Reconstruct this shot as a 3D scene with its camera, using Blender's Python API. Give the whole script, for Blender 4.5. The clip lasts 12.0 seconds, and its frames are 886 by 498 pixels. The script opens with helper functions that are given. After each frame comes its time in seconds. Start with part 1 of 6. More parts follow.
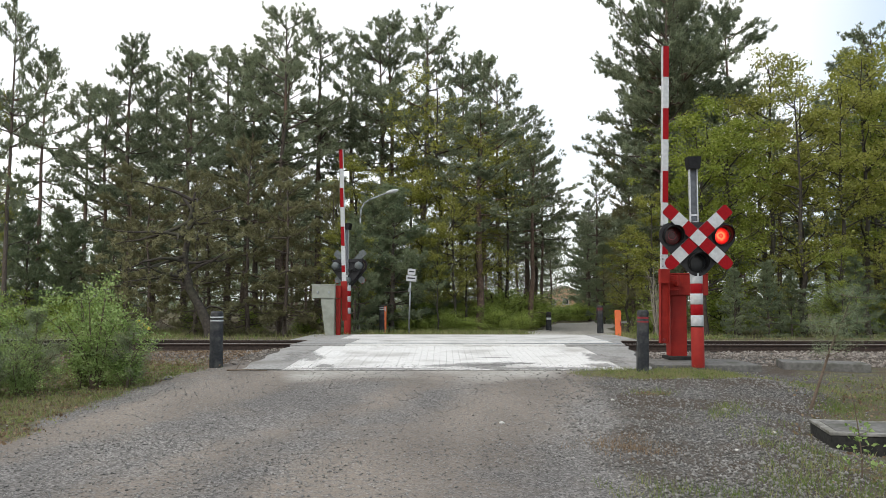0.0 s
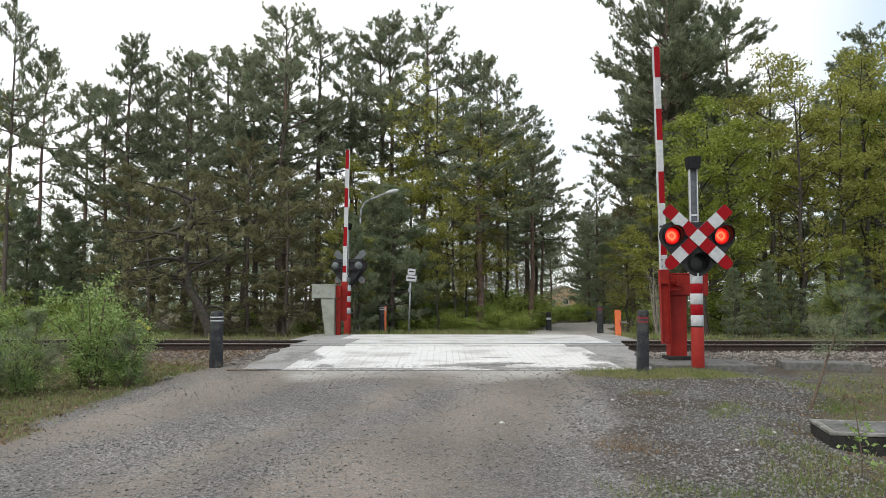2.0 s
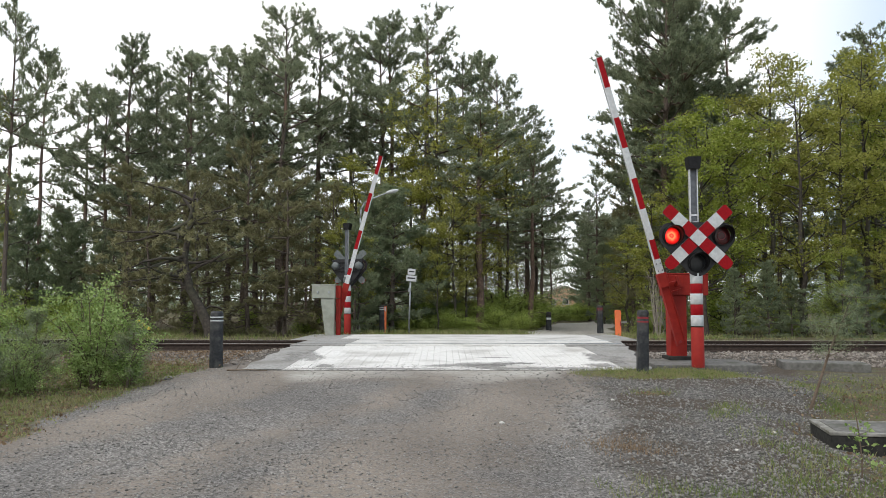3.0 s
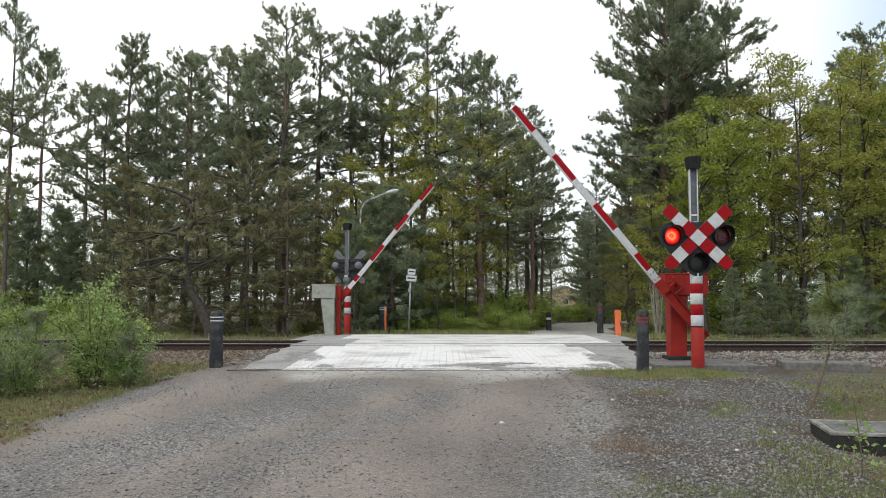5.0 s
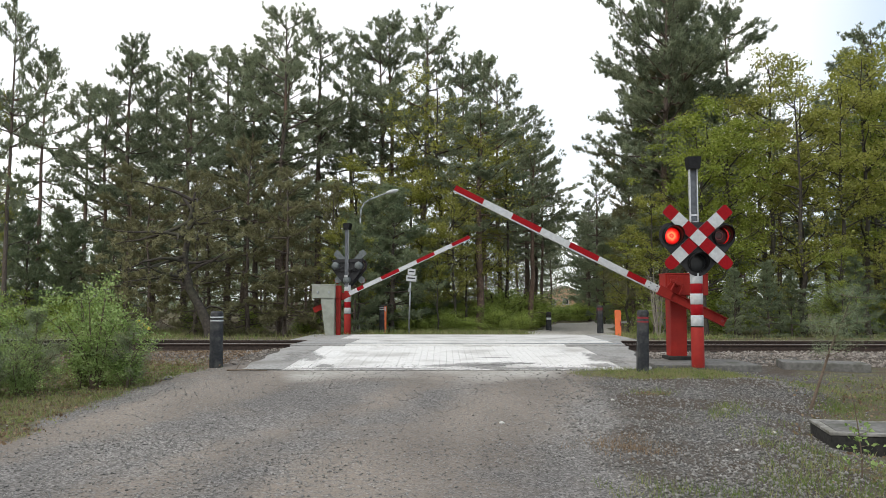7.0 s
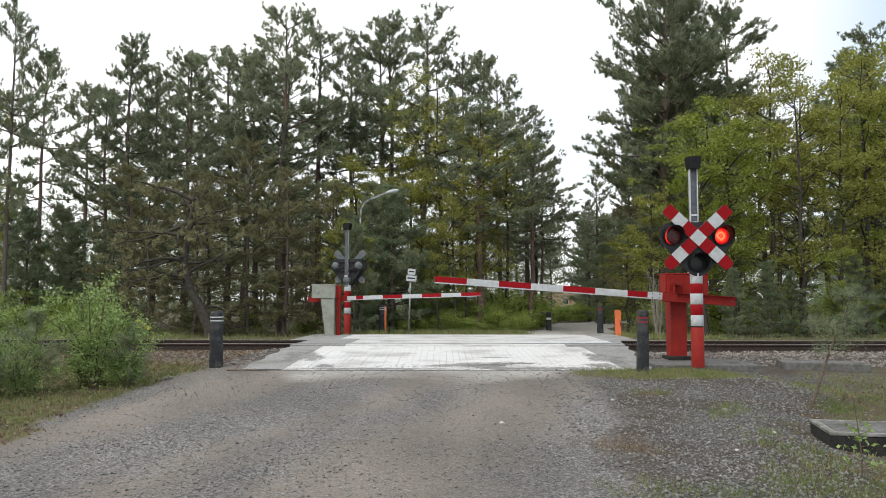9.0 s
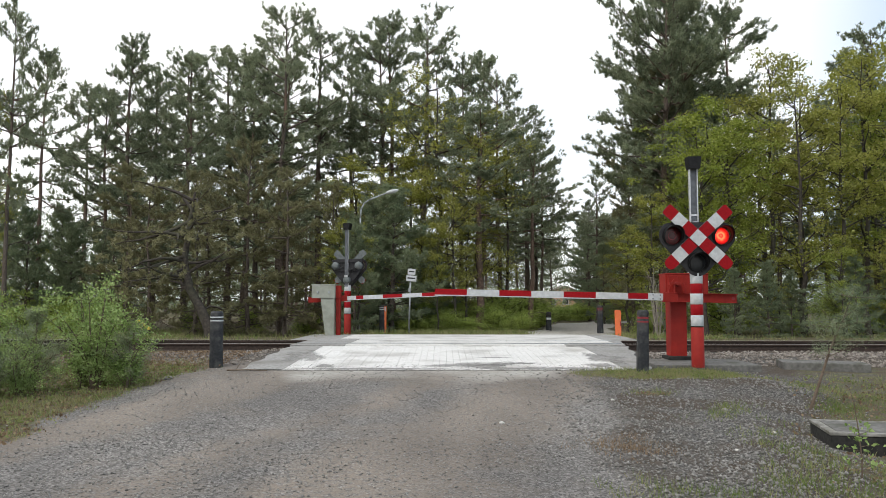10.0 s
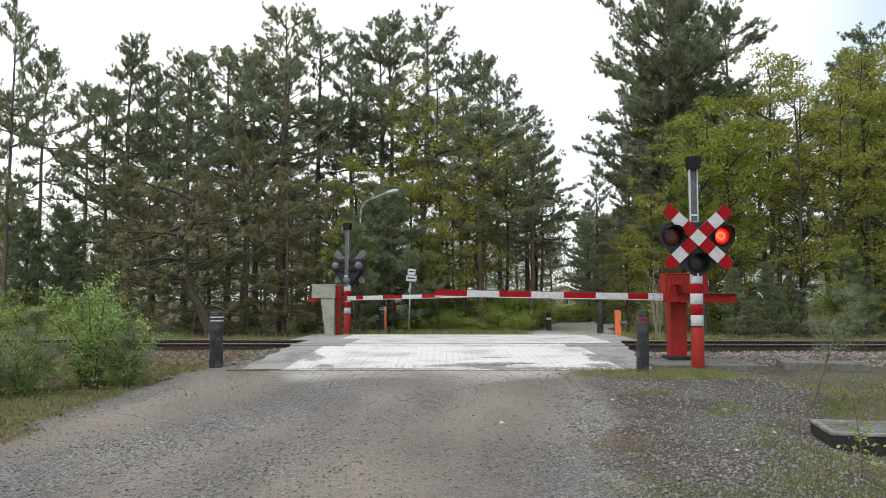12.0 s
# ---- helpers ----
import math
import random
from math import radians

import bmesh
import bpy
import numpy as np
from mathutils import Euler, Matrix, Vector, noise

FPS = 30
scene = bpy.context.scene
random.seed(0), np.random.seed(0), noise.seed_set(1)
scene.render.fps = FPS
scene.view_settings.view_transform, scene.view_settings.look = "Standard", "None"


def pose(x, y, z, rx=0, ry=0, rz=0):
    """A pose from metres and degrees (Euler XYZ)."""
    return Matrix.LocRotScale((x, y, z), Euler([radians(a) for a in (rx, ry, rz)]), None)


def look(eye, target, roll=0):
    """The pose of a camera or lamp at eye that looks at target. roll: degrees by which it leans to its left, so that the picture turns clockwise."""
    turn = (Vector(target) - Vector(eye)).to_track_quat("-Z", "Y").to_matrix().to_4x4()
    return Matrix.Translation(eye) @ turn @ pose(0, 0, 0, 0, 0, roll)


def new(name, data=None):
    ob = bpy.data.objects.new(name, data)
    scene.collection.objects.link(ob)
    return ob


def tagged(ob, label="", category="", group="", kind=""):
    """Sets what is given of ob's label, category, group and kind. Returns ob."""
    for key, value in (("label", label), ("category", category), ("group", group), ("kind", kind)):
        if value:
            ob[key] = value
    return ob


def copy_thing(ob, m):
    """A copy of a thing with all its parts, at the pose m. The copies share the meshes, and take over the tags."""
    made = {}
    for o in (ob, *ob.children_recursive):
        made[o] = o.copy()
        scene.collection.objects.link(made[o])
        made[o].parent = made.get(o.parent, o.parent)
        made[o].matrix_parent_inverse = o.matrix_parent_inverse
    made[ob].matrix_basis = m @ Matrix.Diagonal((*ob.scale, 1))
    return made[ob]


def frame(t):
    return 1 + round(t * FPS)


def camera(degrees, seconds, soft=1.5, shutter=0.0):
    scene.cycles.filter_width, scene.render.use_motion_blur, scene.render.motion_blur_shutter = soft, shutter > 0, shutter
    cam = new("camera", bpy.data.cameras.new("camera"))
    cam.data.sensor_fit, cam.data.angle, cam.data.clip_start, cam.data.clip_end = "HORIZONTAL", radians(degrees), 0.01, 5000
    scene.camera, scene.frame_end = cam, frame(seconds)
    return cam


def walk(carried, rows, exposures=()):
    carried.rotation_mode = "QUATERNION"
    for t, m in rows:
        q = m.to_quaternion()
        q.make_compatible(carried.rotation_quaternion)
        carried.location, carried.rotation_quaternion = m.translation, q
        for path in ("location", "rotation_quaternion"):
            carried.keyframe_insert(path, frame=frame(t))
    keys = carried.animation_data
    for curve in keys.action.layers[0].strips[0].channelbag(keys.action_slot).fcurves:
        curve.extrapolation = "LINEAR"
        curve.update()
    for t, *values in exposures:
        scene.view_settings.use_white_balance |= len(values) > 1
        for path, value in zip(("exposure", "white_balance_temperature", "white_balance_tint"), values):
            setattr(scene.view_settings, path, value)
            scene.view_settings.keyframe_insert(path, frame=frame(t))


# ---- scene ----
EYE = pose(0, 0, 0.97, 93.834, 0, 0)
cam = camera(60.0, 12.0, soft=0.85)
walk(cam, [(0, EYE), (12, EYE)], exposures=[(0, 0.0), (12, 0.0)])

# ---- sky and sun: bright overcast ----
world = bpy.data.worlds.new("overcast_sky")
scene.world = world
world.use_nodes = True
wn, wl = world.node_tree.nodes, world.node_tree.links
wn.clear()
w_out = wn.new("ShaderNodeOutputWorld")
w_sky = wn.new("ShaderNodeTexSky")
w_sky.sky_type = "NISHITA"
w_sky.sun_disc = False
w_sky.sun_elevation, w_sky.sun_rotation = radians(52), radians(215)
w_blue = wn.new("ShaderNodeBackground")
w_blue.inputs["Strength"].default_value = 0.12
w_cloud = wn.new("ShaderNodeBackground")
w_cloud.inputs["Strength"].default_value = 1.3
w_co = wn.new("ShaderNodeTexCoord")
w_noise = wn.new("ShaderNodeTexNoise")
w_noise.inputs["Scale"].default_value = 2.2
w_noise.inputs["Detail"].default_value = 4
w_ramp = wn.new("ShaderNodeValToRGB")
w_ramp.color_ramp.elements[0].position, w_ramp.color_ramp.elements[0].color = 0.25, (0.86, 0.91, 0.97, 1)
w_ramp.color_ramp.elements[1].position, w_ramp.color_ramp.elements[1].color = 0.6, (1.0, 1.0, 1.0, 1)
w_fac = wn.new("ShaderNodeMapRange")
for k, v in (("From Min", 0.2), ("From Max", 0.55), ("To Min", 0.7), ("To Max", 0.97)):
    w_fac.inputs[k].default_value = v
w_mix = wn.new("ShaderNodeMixShader")
wl.new(w_co.outputs["Generated"], w_noise.inputs["Vector"])
wl.new(w_noise.outputs["Fac"], w_ramp.inputs["Fac"])
wl.new(w_noise.outputs["Fac"], w_fac.inputs["Value"])
w_sep = wn.new("ShaderNodeSeparateXYZ")
wl.new(w_co.outputs["Generated"], w_sep.inputs[0])
w_thin = wn.new("ShaderNodeMapRange")
w_thin.interpolation_type = "SMOOTHSTEP"
w_thin.inputs["From Min"].default_value, w_thin.inputs["From Max"].default_value = 0.33, 0.52
wl.new(w_sep.outputs["X"], w_thin.inputs["Value"])
w_tint = wn.new("ShaderNodeMix")
w_tint.data_type = "RGBA"
w_tint.inputs[7].default_value = (0.54, 0.655, 0.79, 1)
wl.new(w_thin.outputs["Result"], w_tint.inputs[0])
wl.new(w_ramp.outputs["Color"], w_tint.inputs[6])
wl.new(w_tint.outputs[2], w_cloud.inputs["Color"])
wl.new(w_sky.outputs["Color"], w_blue.inputs["Color"])
wl.new(w_fac.outputs["Result"], w_mix.inputs["Fac"])
wl.new(w_blue.outputs[0], w_mix.inputs[1])
wl.new(w_cloud.outputs[0], w_mix.inputs[2])
wl.new(w_mix.outputs[0], w_out.inputs["Surface"])

sun = new("sun", bpy.data.lights.new("sun", "SUN"))
sun.data.energy, sun.data.angle, sun.data.color = 1.2, radians(18), (1.0, 0.96, 0.9)
sun.matrix_world = look((-14, -20, 30), (0, 0, 0))


# ---- materials ----
def mat(name, a, b, scale=30.0, rough=0.7, metal=0.0, bump=0.15, dirt=None, dirt_scale=3.0, dirt_amount=0.5, space="Object", detail=5.0, spec=0.4, dirt_from=0.48):
    """Two tones by a fine noise, a third tone (dirt) by a coarse one, and a fine relief."""
    m = bpy.data.materials.new(name)
    m.use_nodes = True
    n, l = m.node_tree.nodes, m.node_tree.links
    p = n["Principled BSDF"]
    co = n.new("ShaderNodeTexCoord")
    geo = n.new("ShaderNodeNewGeometry")
    src = geo.outputs["Position"] if space == "World" else co.outputs["Object"]
    fine = n.new("ShaderNodeTexNoise")
    fine.inputs["Scale"].default_value, fine.inputs["Detail"].default_value = scale, detail
    l.new(src, fine.inputs["Vector"])
    ramp = n.new("ShaderNodeValToRGB")
    ramp.color_ramp.elements[0].position, ramp.color_ramp.elements[0].color = 0.33, (*a, 1)
    ramp.color_ramp.elements[1].position, ramp.color_ramp.elements[1].color = 0.67, (*b, 1)
    l.new(fine.outputs["Fac"], ramp.inputs["Fac"])
    colour = ramp.outputs["Color"]
    if dirt:
        coarse = n.new("ShaderNodeTexNoise")
        coarse.inputs["Scale"].default_value, coarse.inputs["Detail"].default_value = dirt_scale, 6
        l.new(src, coarse.inputs["Vector"])
        span = n.new("ShaderNodeMapRange")
        span.inputs["From Min"].default_value, span.inputs["From Max"].default_value = dirt_from, dirt_from + 0.22
        span.inputs["To Max"].default_value = dirt_amount
        l.new(coarse.outputs["Fac"], span.inputs["Value"])
        mix = n.new("ShaderNodeMix")
        mix.data_type = "RGBA"
        l.new(span.outputs["Result"], mix.inputs[0])
        l.new(colour, mix.inputs[6])
        mix.inputs[7].default_value = (*dirt, 1)
        colour = mix.outputs[2]
    l.new(colour, p.inputs["Base Color"])
    p.inputs["Roughness"].default_value, p.inputs["Metallic"].default_value = rough, metal
    p.inputs["Specular IOR Level"].default_value = spec
    if bump:
        b_node = n.new("ShaderNodeBump")
        b_node.inputs["Strength"].default_value, b_node.inputs["Distance"].default_value = bump, 0.02
        l.new(fine.outputs["Fac"], b_node.inputs["Height"])
        l.new(b_node.outputs["Normal"], p.inputs["Normal"])
    return m


def leaf_mat(name, a, b, c, scale=1.2, thin=0.35):
    """Foliage: tones by clump and by single leaf, some light through the leaf."""
    m = bpy.data.materials.new(name)
    m.use_nodes = True
    n, l = m.node_tree.nodes, m.node_tree.links
    n.remove(n["Principled BSDF"])
    geo, info = n.new("ShaderNodeNewGeometry"), n.new("ShaderNodeObjectInfo")
    noise_n = n.new("ShaderNodeTexNoise")
    noise_n.inputs["Scale"].default_value, noise_n.inputs["Detail"].default_value = scale, 3
    l.new(geo.outputs["Position"], noise_n.inputs["Vector"])
    add = n.new("ShaderNodeMath")
    add.operation = "MULTIPLY_ADD"
    add.inputs[1].default_value = 0.5
    l.new(geo.outputs["Random Per Island"], add.inputs[0])
    l.new(noise_n.outputs["Fac"], add.inputs[2])
    add2 = n.new("ShaderNodeMath")
    add2.operation = "MULTIPLY_ADD"
    add2.inputs[1].default_value = 0.22
    l.new(info.outputs["Random"], add2.inputs[0])
    l.new(add.outputs[0], add2.inputs[2])
    ramp = n.new("ShaderNodeValToRGB")
    e = ramp.color_ramp.elements
    e[0].position, e[0].color = 0.5, (*a, 1)
    e[1].position, e[1].color = 1.25 / 1.3, (*c, 1)
    mid = e.new(0.8)
    mid.color = (*b, 1)
    l.new(add2.outputs[0], ramp.inputs["Fac"])
    dif, tra, gls = n.new("ShaderNodeBsdfDiffuse"), n.new("ShaderNodeBsdfTranslucent"), n.new("ShaderNodeBsdfGlossy")
    gls.inputs["Roughness"].default_value = 0.55
    mix, mix2 = n.new("ShaderNodeMixShader"), n.new("ShaderNodeMixShader")
    mix.inputs[0].default_value, mix2.inputs[0].default_value = thin, 0.035
    l.new(ramp.outputs["Color"], dif.inputs["Color"])
    l.new(ramp.outputs["Color"], tra.inputs["Color"])
    l.new(dif.outputs[0], mix.inputs[1])
    l.new(tra.outputs[0], mix.inputs[2])
    l.new(mix.outputs[0], mix2.inputs[1])
    l.new(gls.outputs[0], mix2.inputs[2])
    l.new(mix2.outputs[0], n["Material Output"].inputs["Surface"])
    return m


def ground_mat():
    """Gravel road, grass and forest floor, by the sheet's own two weights, broken up by noise."""
    m = bpy.data.materials.new("ground")
    m.use_nodes = True
    n, l = m.node_tree.nodes, m.node_tree.links
    p = n["Principled BSDF"]
    geo = n.new("ShaderNodeNewGeometry")

    def noise_of(scale, detail=5):
        t = n.new("ShaderNodeTexNoise")
        t.inputs["Scale"].default_value, t.inputs["Detail"].default_value = scale, detail
        l.new(geo.outputs["Position"], t.inputs["Vector"])
        return t.outputs["Fac"]

    def ramp_of(fac, *stops):
        r = n.new("ShaderNodeValToRGB")
        e = r.color_ramp.elements
        e[0].position, e[0].color = stops[0][0], (*stops[0][1], 1)
        e[1].position, e[1].color = stops[-1][0], (*stops[-1][1], 1)
        for pos, col in stops[1:-1]:
            e.new(pos).color = (*col, 1)
        l.new(fac, r.inputs["Fac"])
        return r.outputs["Color"]

    def mix_of(fac, a, b):
        x = n.new("ShaderNodeMix")
        x.data_type = "RGBA"
        l.new(fac, x.inputs[0])
        l.new(a, x.inputs[6])
        l.new(b, x.inputs[7])
        return x.outputs[2]

    def weight(attribute, jitter_scale):
        at = n.new("ShaderNodeAttribute")
        at.attribute_name = attribute
        j = n.new("ShaderNodeMath")
        j.operation = "MULTIPLY_ADD"
        j.inputs[1].default_value = 0.9
        l.new(noise_of(jitter_scale, 6), j.inputs[0])
        l.new(at.outputs["Fac"], j.inputs[2])
        r = n.new("ShaderNodeMapRange")
        r.inputs["From Min"].default_value, r.inputs["From Max"].default_value = 0.78, 1.12
        l.new(j.outputs[0], r.inputs["Value"])
        return r.outputs["Result"]

    def stretched(scale, detail, sx, sy, turn):
        t = n.new("ShaderNodeTexNoise")
        t.inputs["Scale"].default_value, t.inputs["Detail"].default_value = scale, detail
        mp = n.new("ShaderNodeMapping")
        mp.inputs["Scale"].default_value, mp.inputs["Rotation"].default_value = (sx, sy, 1), (0, 0, radians(turn))
        l.new(geo.outputs["Position"], mp.inputs["Vector"])
        l.new(mp.outputs["Vector"], t.inputs["Vector"])
        return t.outputs["Fac"]

    grit = n.new("ShaderNodeTexVoronoi")
    grit.inputs["Scale"].default_value = 55
    l.new(geo.outputs["Position"], grit.inputs["Vector"])
    chips = ramp_of(grit.outputs["Color"], (0.1, (0.105, 0.10, 0.094)), (0.5, (0.175, 0.168, 0.16)), (0.95, (0.35, 0.34, 0.325)))
    dust = ramp_of(noise_of(45, 8), (0.3, (0.182, 0.156, 0.131)), (0.7, (0.278, 0.244, 0.207)))
    specks = ramp_of(noise_of(26, 9), (0.46, (0.05, 0.05, 0.05)), (0.60, (0.8, 0.8, 0.8)))
    dust = mix_of(specks, dust, chips)
    gravel = mix_of(weight("stony", 2.2), dust, chips)
    damp = ramp_of(stretched(0.55, 6, 1.5, 0.5, -21), (0.35, (0.74, 0.73, 0.73)), (0.65, (1.12, 1.1, 1.08)))
    tone = n.new("ShaderNodeMix")
    tone.data_type, tone.blend_type = "RGBA", "MULTIPLY"
    tone.inputs[0].default_value = 1.0
    l.new(gravel, tone.inputs[6])
    l.new(damp, tone.inputs[7])
    gravel = tone.outputs[2]
    coarse_c = ramp_of(grit.outputs["Color"], (0.1, (0.045, 0.042, 0.039)), (0.5, (0.085, 0.081, 0.076)), (0.95, (0.25, 0.24, 0.225)))
    soil = ramp_of(noise_of(20, 8), (0.3, (0.058, 0.047, 0.037)), (0.7, (0.105, 0.086, 0.068)))
    coarse_c = mix_of(ramp_of(noise_of(1.3, 7), (0.40, (0, 0, 0)), (0.56, (1, 1, 1))), coarse_c, soil)
    gravel = mix_of(weight("coarse", 1.6), gravel, coarse_c)
    grass = ramp_of(noise_of(5.0, 9), (0.32, (0.072, 0.055, 0.038)), (0.45, (0.118, 0.096, 0.064)), (0.56, (0.092, 0.096, 0.042)), (0.7, (0.165, 0.142, 0.092)))
    floor_c = ramp_of(noise_of(1.4, 8), (0.3, (0.075, 0.06, 0.04)), (0.5, (0.12, 0.1, 0.06)), (0.7, (0.09, 0.105, 0.04)))
    sand = ramp_of(noise_of(14, 7), (0.3, (0.33, 0.315, 0.285)), (0.7, (0.45, 0.435, 0.4)))
    gravel = mix_of(weight("pale", 0.7), gravel, sand)
    c = mix_of(weight("grass", 3.0), gravel, grass)
    c = mix_of(weight("wood", 0.8), c, floor_c)
    l.new(c, p.inputs["Base Color"])
    p.inputs["Roughness"].default_value = 0.95
    p.inputs["Specular IOR Level"].default_value = 0.2
    bp = n.new("ShaderNodeBump")
    bp.inputs["Strength"].default_value, bp.inputs["Distance"].default_value = 0.7, 0.012
    l.new(grit.outputs["Distance"], bp.inputs["Height"])
    l.new(bp.outputs["Normal"], p.inputs["Normal"])
    return m


def lamp_glow():
    """A lit red signal lens: a bright ring round the filament's reflection."""
    m = bpy.data.materials.new("lit_red_lens")
    m.use_nodes = True
    n, l = m.node_tree.nodes, m.node_tree.links
    p = n["Principled BSDF"]
    co = n.new("ShaderNodeTexCoord")
    sep = n.new("ShaderNodeVectorMath")
    sep.operation = "MULTIPLY"
    sep.inputs[1].default_value = (1, 0, 1)
    l.new(co.outputs["Object"], sep.inputs[0])
    ln = n.new("ShaderNodeVectorMath")
    ln.operation = "LENGTH"
    l.new(sep.outputs[0], ln.inputs[0])
    ns = n.new("ShaderNodeTexNoise")
    ns.inputs["Scale"].default_value = 14
    l.new(co.outputs["Object"], ns.inputs["Vector"])
    wob = n.new("ShaderNodeMath")
    wob.operation = "MULTIPLY_ADD"
    wob.inputs[1].default_value = 0.055
    l.new(ns.outputs["Fac"], wob.inputs[0])
    l.new(ln.outputs["Value"], wob.inputs[2])
    r = n.new("ShaderNodeValToRGB")
    e = r.color_ramp.elements
    e[0].position, e[0].color = 0.0, (0.8, 0.03, 0.012, 1)
    e[1].position, e[1].color = 0.16, (0.22, 0.002, 0.002, 1)
    for pos, col in ((0.03, (1.0, 0.14, 0.04, 1)), (0.055, (0.75, 0.012, 0.008, 1)), (0.078, (1.0, 0.2, 0.06, 1)), (0.105, (1.0, 0.05, 0.02, 1)), (0.128, (0.55, 0.006, 0.004, 1))):
        e.new(pos).color = col
    l.new(wob.outputs[0], r.inputs["Fac"])
    l.new(r.outputs["Color"], p.inputs["Emission Color"])
    p.inputs["Emission Strength"].default_value = 1.7
    p.inputs["Base Color"].default_value = (0.3, 0.01, 0.01, 1)
    p.inputs["Roughness"].default_value = 0.25
    return m


M_GROUND = ground_mat()
M_PALESTONE = mat("pale_stone", (0.42, 0.41, 0.38), (0.62, 0.6, 0.56), 30, 0.9, bump=0.2)
M_STONE = mat("gravel_stone", (0.095, 0.09, 0.083), (0.33, 0.317, 0.295), 26.0, 0.9, bump=0, space="World")
M_BALLAST = mat("ballast_stone", (0.08, 0.065, 0.054), (0.335, 0.30, 0.262), 9.0, 0.9, bump=0, space="World")
M_PAVER = mat("pale_concrete_paver", (0.58, 0.57, 0.55), (0.77, 0.76, 0.74), 24.0, 0.85, bump=0.1, dirt=(0.33, 0.315, 0.29), dirt_scale=0.9, dirt_amount=0.8, dirt_from=0.5, space="World")
def grit_mat():
    """Loose grey grit that thins out towards the patch's rim and lets the pavers show."""
    m = mat("grey_washed_grit", (0.22, 0.215, 0.205), (0.40, 0.39, 0.375), 70, 0.95, bump=0.4, space="World")
    n, l = m.node_tree.nodes, m.node_tree.links
    at, geo = n.new("ShaderNodeAttribute"), n.new("ShaderNodeNewGeometry")
    at.attribute_name = "cover"
    nz = n.new("ShaderNodeTexNoise")
    nz.inputs["Scale"].default_value, nz.inputs["Detail"].default_value = 9, 9
    l.new(geo.outputs["Position"], nz.inputs["Vector"])
    add = n.new("ShaderNodeMath")
    l.new(at.outputs["Fac"], add.inputs[0])
    l.new(nz.outputs["Fac"], add.inputs[1])
    span = n.new("ShaderNodeMapRange")
    span.inputs["From Min"].default_value, span.inputs["From Max"].default_value, span.inputs["To Max"].default_value = 0.72, 1.1, 0.85
    l.new(add.outputs[0], span.inputs["Value"])
    l.new(span.outputs["Result"], n["Principled BSDF"].inputs["Alpha"])
    return m


M_GRIT = grit_mat()
M_DECK = mat("worn_concrete_deck", (0.54, 0.53, 0.51), (0.68, 0.67, 0.65), 22, 0.85, bump=0.1, dirt=(0.28, 0.27, 0.25), dirt_scale=1.0, dirt_amount=0.7, space="World")
M_APRON = mat("grey_worn_apron", (0.23, 0.225, 0.215), (0.36, 0.354, 0.34), 18, 0.9, bump=0.2, dirt=(0.18, 0.17, 0.15), dirt_scale=1.3, dirt_amount=0.8, space="World")
M_SLAB = mat("weathered_concrete", (0.105, 0.102, 0.095), (0.185, 0.18, 0.168), 14, 0.9, bump=0.25, dirt=(0.06, 0.062, 0.04), dirt_scale=2.5, dirt_amount=0.8)
M_RIM = mat("pale_worn_rim", (0.17, 0.165, 0.15), (0.30, 0.29, 0.265), 20, 0.9, bump=0.25, dirt=(0.09, 0.09, 0.06), dirt_scale=4, dirt_amount=0.8)
M_DARKSLAB = mat("dark_concrete", (0.013, 0.013, 0.012), (0.035, 0.034, 0.03), 16, 0.9, bump=0.3)
M_RAIL = mat("rusty_rail_steel", (0.026, 0.018, 0.014), (0.06, 0.041, 0.032), 20, 0.85, bump=0.2, space="World")
M_RAILHEAD = mat("worn_rail_head", (0.34, 0.31, 0.28), (0.5, 0.47, 0.43), 12, 0.42, 0.5, bump=0.05, space="World")
M_SLEEPER = mat("sleeper_concrete", (0.2, 0.18, 0.16), (0.3, 0.28, 0.25), 12, 0.9)
M_RED = mat("faded_red_paint", (0.25, 0.017, 0.013), (0.32, 0.025, 0.017), 9, 0.6, bump=0.04, dirt=(0.16, 0.018, 0.015), dirt_scale=2.2, dirt_amount=0.6, spec=0.2)
M_REDREF = mat("red_reflective_sheet", (0.25, 0.005, 0.009), (0.32, 0.008, 0.012), 40, 0.55, bump=0.03, spec=0.12)
M_WHITE = mat("white_reflective_sheet", (0.45, 0.47, 0.48), (0.57, 0.585, 0.59), 18, 0.5, bump=0.03, dirt=(0.42, 0.42, 0.41), dirt_scale=5, dirt_amount=0.5)
M_ALU = mat("dull_aluminium", (0.55, 0.56, 0.57), (0.7, 0.7, 0.7), 25, 0.45, 0.6, bump=0.05)
M_GALV = mat("galvanised_steel", (0.3, 0.32, 0.34), (0.46, 0.48, 0.5), 16, 0.5, 0.6, bump=0.08)
M_DUCT = mat("dark_grey_duct", (0.08, 0.088, 0.098), (0.14, 0.15, 0.165), 14, 0.5, 0.3, bump=0.08)
M_BLACK = mat("black_enamel", (0.007, 0.007, 0.008), (0.016, 0.016, 0.016), 20, 0.5, bump=0.04, spec=0.2)
M_PLATE = mat("dark_grey_backboard", (0.022, 0.022, 0.024), (0.04, 0.04, 0.042), 14, 0.6, bump=0.06, spec=0.2)
M_SIGBACK = mat("grey_sign_back", (0.10, 0.115, 0.115), (0.17, 0.19, 0.19), 14, 0.55, 0.2, bump=0.05)
